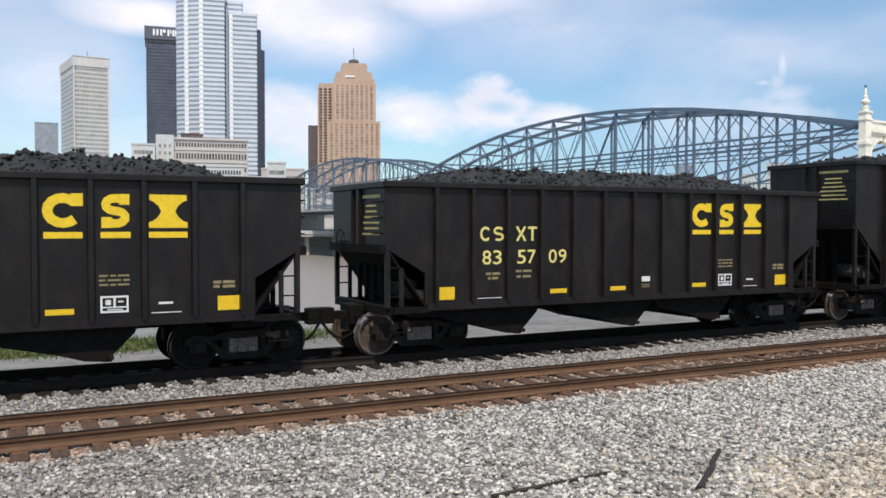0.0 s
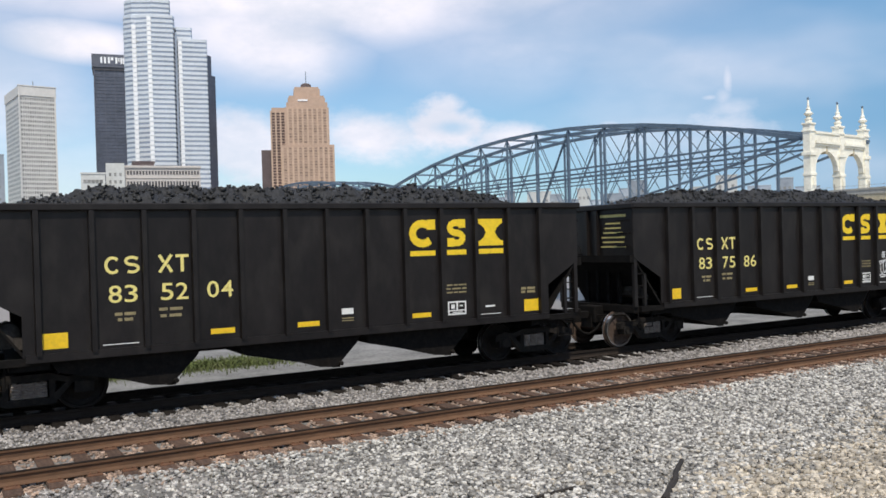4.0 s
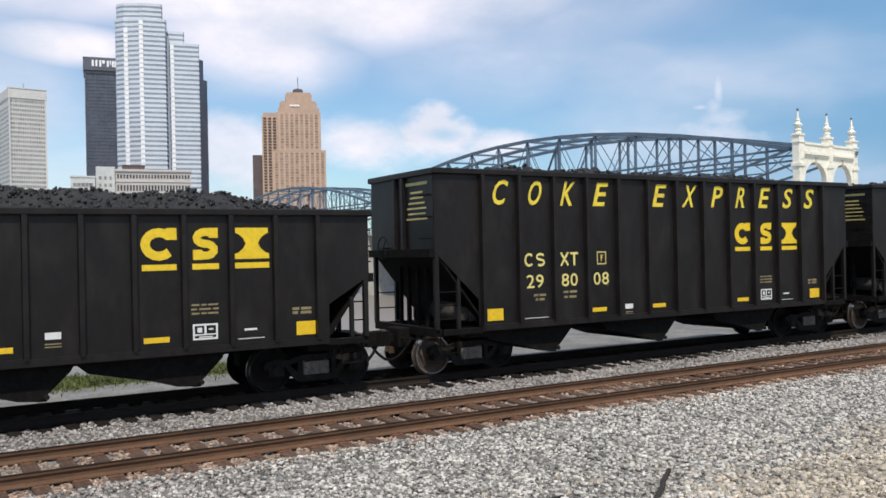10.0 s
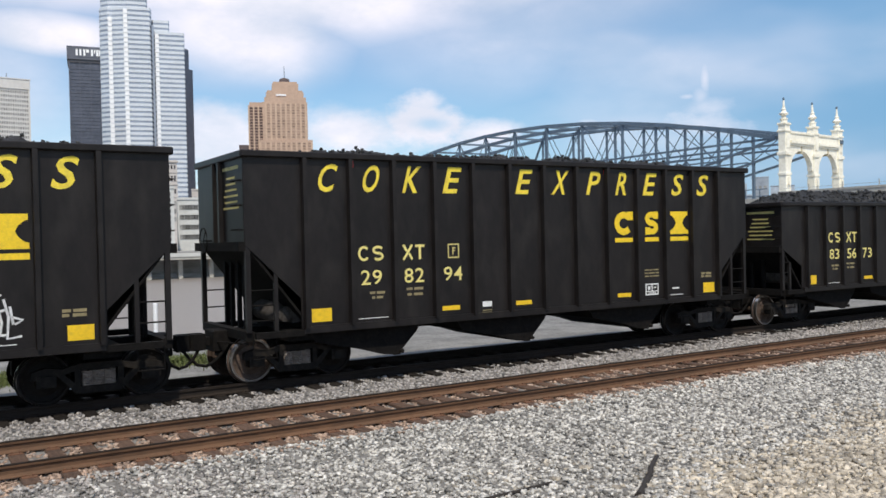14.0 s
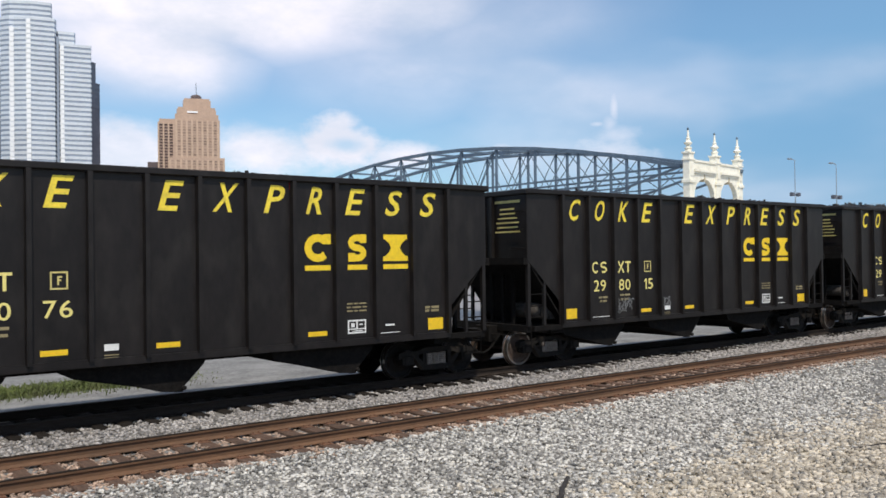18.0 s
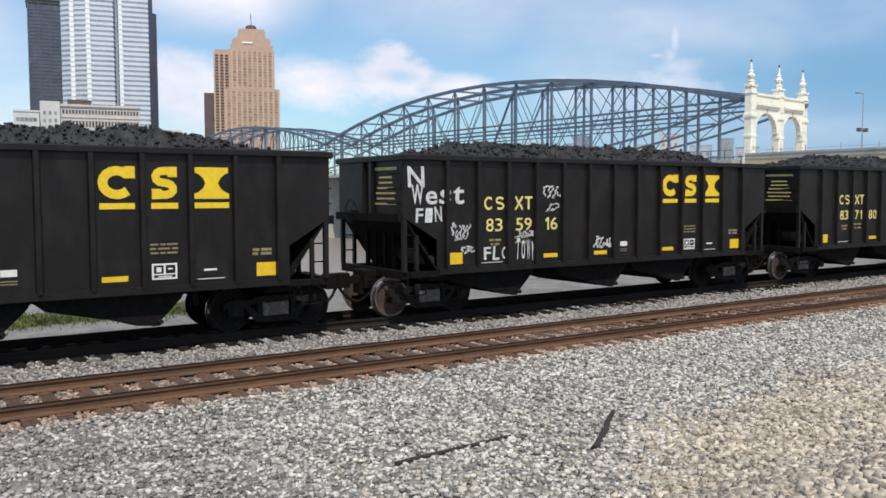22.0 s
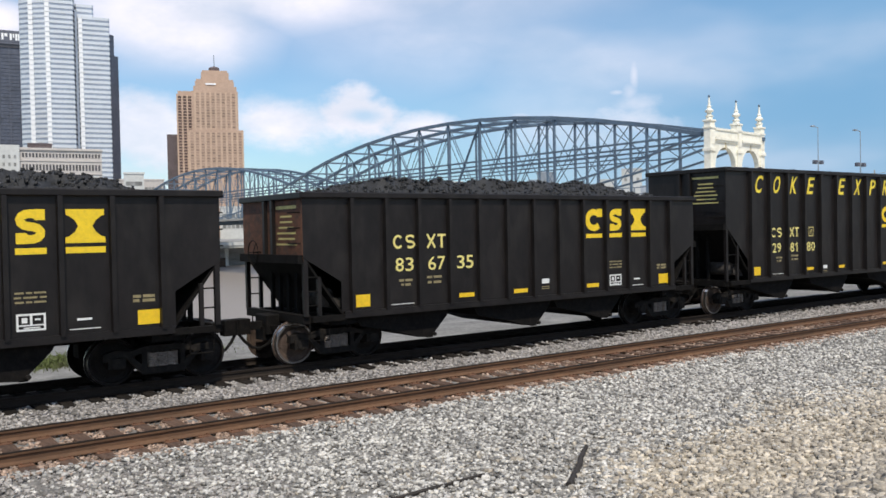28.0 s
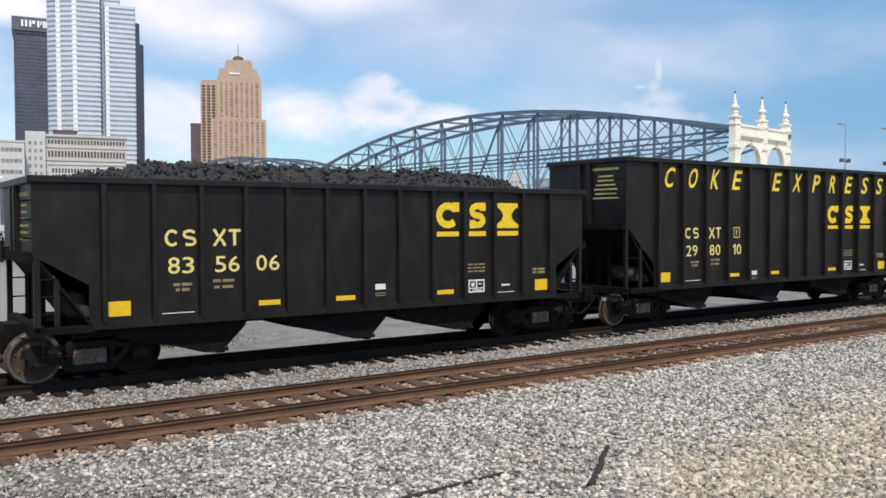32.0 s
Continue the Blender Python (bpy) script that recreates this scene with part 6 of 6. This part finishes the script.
def coal_mesh(kind, seed):
    """A heaped load: a rough ridge over the car with loose lumps on it."""
    S = SPEC[kind]
    L, top, big = S["L"] - 0.05, S["top"], kind == "C"
    nx, ny = 170, 34
    V = []
    for j in range(ny + 1):
        for i in range(nx + 1):
            x, y = -L + 2 * L * i / nx, -HW + 0.02 + 2 * (HW - 0.02) * j / ny
            u, v = 1 - abs(x) / L, 1 - abs(y) / HW
            z = top - (0.14 if big else 0.24)
            z += (0.26 if big else 0.58) * min(1, u * L / 2.5) ** 0.8 * min(1, v * HW / 1.05) ** 0.85
            z += 0.10 * noise.noise((x * 0.8, y * 0.8, seed * 3.0)) + 0.15 * noise.noise((x * 2.6, y * 2.6, seed)) + 0.09 * noise.noise((x * 6.3, y * 6.3, seed)) + 0.05 * noise.noise((x * 13.0, y * 13.0, seed))
            V.append((x, y, z))
    F = [(j * (nx + 1) + i, j * (nx + 1) + i + 1, (j + 1) * (nx + 1) + i + 1, (j + 1) * (nx + 1) + i) for j in range(ny) for i in range(nx)]
    V, F = np.array(V), np.array(F)
    rng = np.random.default_rng(seed)
    n = 4600
    pick = V[rng.integers(0, len(V), n)] + rng.normal(0, 0.04, (n, 3)) * np.array([1, 1, 0.25])
    pick[:, 1] = np.clip(pick[:, 1], -HW + 0.06, HW - 0.06)
    pick[:, 0] = np.clip(pick[:, 0], -L + 0.06, L - 0.06)
    cube = np.array([(x, y, z) for z in (-1, 1) for y in (-1, 1) for x in (-1, 1)], float)
    quads = np.array([(0, 2, 3, 1), (4, 5, 7, 6), (0, 1, 5, 4), (1, 3, 7, 5), (3, 2, 6, 7), (2, 0, 4, 6)])
    lumps = cube[None] * rng.uniform(0.4, 1.0, (n, 8, 3)) * (rng.uniform(0.02, 0.046, (n, 1, 1)) + (rng.random((n, 1, 1)) < 0.05) * 0.025) + pick[:, None]
    FV = (quads[None] + (np.arange(n) * 8)[:, None, None]).reshape(-1, 4) + len(V)
    return mesh_np("coal_surface", V, F, M_COAL), mesh_np("loose_coal", lumps.reshape(-1, 3), FV - len(V), M_COAL)


COAL = {"H": [coal_mesh("H", 1), coal_mesh("H", 2)], "C": [coal_mesh("C", 3)]}
COLOR_WORDS = {"H": "black open-top steel coal hopper car with yellow lettering", "C": "tall black coke hopper car with slanted yellow lettering"}
SPECIAL = {3: "brown faded open-top coal hopper car with pale numbers", 20: "black coal hopper car covered in white graffiti", 25: "black coal hopper car with a rust-stained end",
           11: "tall black coke hopper car with white graffiti tag", 12: "tall black coke hopper car with small white tags", 18: "tall black coke hopper car with several white tags",
           5: "black coal hopper car with a small white tag", 6: "black coal hopper car with grey graffiti patch"}

PROTO = {k: build_car(k) for k in "HC"}
MARKS = {k: markings(k) for k in "HC"}
END_STENCIL = end_stencil()
CENTRES = [0.0]
for _a, _b in zip(KINDS, KINDS[1:]):
    CENTRES.append(CENTRES[-1] + HALF[_a] + HALF[_b])


def build_train():
    cars = []
    used = set()
    for i, kind in enumerate(KINDS):
        if kind in used:
            car = copy_thing(PROTO[kind], pose(0, 0, 0))
        else:
            car = PROTO[kind]
            used.add(kind)
        cars.append(car)
    for i, (kind, car) in enumerate(zip(KINDS, cars)):
        S = SPEC[kind]
        tagged(car, SPECIAL.get(i, COLOR_WORDS[kind]), "hopper car", "coal train")
        yy = -HW - 0.016
        for name, me, label in MARKS[kind]:
            if i == 3 and name in ("reflector_plate", "reflector_strip"):
                continue
            tagged(part(name, me, None, car, label, at=(0, yy, 0)), kind="stuff" if name == "stencil_text" else "")
        if NUMBERS[i]:
            put_number(kind, NUMBERS[i], car, yy, M_WHITE if i == 3 else None)
        tagged(part("end_stencil", END_STENCIL, None, car, "small dim yellow stencil lines", at=(-S["L"] - 0.016, -0.78, S["top"] - 1.12)), kind="stuff")
        for k, g in enumerate(GRAFFITI.get(i, ())):
            tagged(part("graffiti", repaint(scrawl(i * 10 + k, *g), M_SPRAY_DIM if i in FADED else M_SPRAY), None, car, "faded spray-painted scrawl" if i in FADED else "white spray-painted scrawl", at=(0, yy - 0.002, 0)), kind="stuff")
        for word, x, z, w, h in WORDS.get(i, ()):
            tagged(part("graffiti", sprayed_word(word, x, z, w, h), None, car, "white spray-painted word", at=(0, yy - 0.003, 0)), kind="stuff")
        for g in TAGS.get(i, ()):
            tagged(part("graffiti", repaint(drawn_tag(*g), M_SPRAY_DIM if i in FADED else M_SPRAY), None, car, "faded spray-painted tag" if i in FADED else "white spray-painted tag", at=(0, yy - 0.002, 0)), kind="stuff")
        if i == 3:
            V, F = [], []
            for x, z0, z1 in ((-5.1, 1.2, 2.2), (-2.75, 1.3, 1.7), (0.35, 1.3, 1.68), (3.1 - 0.35, 1.3, 1.68), (5.05, 1.35, 2.1)):
                V2, F2 = [], []
                rect(V2, F2, x - 0.04, x + 0.04, z0, z1)
                part("reflector_mark", flat_mesh("reflector_mark", V2, F2, M_DIM), None, car, "dim yellow upright reflector mark", at=(0, yy, 0))
            for k in range(10):
                V.append((-0.45 + 0.11 * math.cos(k * math.tau / 10), 0, 1.42 + 0.11 * math.sin(k * math.tau / 10)))
            F.append(tuple(range(len(V) - 10, len(V))))
            part("reflector_disc", flat_mesh("reflector_disc", V, F, M_YELLOW), None, car, "round yellow reflector", at=(0, yy, 0))
        if i in (3, 25):
            paint = M_BROWN if i == 3 else M_RUST
            for o in car.children_recursive:
                if o.type == "MESH" and (o.name.split(".")[0] in ("side_sheet", "rib", "top_chord", "side_sill", "end_chord", "end_beam", "corner_post", "stanchion", "end_sheet", "end_post") if i == 3 else o.name.split(".")[0] == "end_sheet"):
                    o.data = o.data.copy()
                    o.data.materials[0] = paint
    loads = []
    for i, kind in enumerate(KINDS):
        ob = new("coal_load")
        heap, lumps = COAL[kind][i % len(COAL[kind])]
        part("coal_surface", heap, None, ob)
        tagged(part("loose_coal", lumps, None, ob), kind="stuff")
        tagged(ob, "heap of crushed black coal filling a hopper car" if kind == "H" else "level load of crushed black coke in a hopper car", "coal", "coal loads")
        loads.append(ob)
    return cars, loads


CARS, LOADS = build_train()


def run_at(t):
    for (a, xa), (b, xb) in zip(RUN, RUN[1:]):
        if a <= t <= b:
            return xa + (xb - xa) * (t - a) / (b - a)
    return RUN[-1][1]


SINK = {2: 0.08, 22: 0.14, 16: -0.12, 17: -0.08, 27: -0.26, 29: -0.2, 26: -0.14}  # loads that lie lower or higher in their cars


def motions():
    for i, (car, load) in enumerate(zip(CARS, LOADS)):
        rows = [(t, pose(x + CENTRES[i], YF, 0)) for t, x in RUN]
        walk(car, rows)
        flip = 180 if i % 4 in (2, 3) else 0
        walk(load, [(t, pose(x + CENTRES[i], YF, SINK.get(i, 0), 0, 0, flip)) for t, x in RUN])
        # wheels turn while the car passes the camera
        steps = [k / FPS for k in range(0, 32 * FPS + 1) if -14 < run_at(k / FPS) + CENTRES[i] < 42]
        for tr in [o for o in car.children if o.name.split(".")[0] == "truck"]:
            for w in [o for o in tr.children if o.name.split(".")[0] == "wheelset"]:
                at = w.location.copy()
                spin = [(t, pose(at.x, at.y, at.z, 0, math.degrees(run_at(t) / 0.457), 0)) for t in steps]
                if steps[0] > 0:
                    spin.insert(0, (0.0, spin[0][1]))
                if steps[-1] < 32:
                    spin.append((32.0, spin[-1][1]))
                walk(w, spin)


motions()
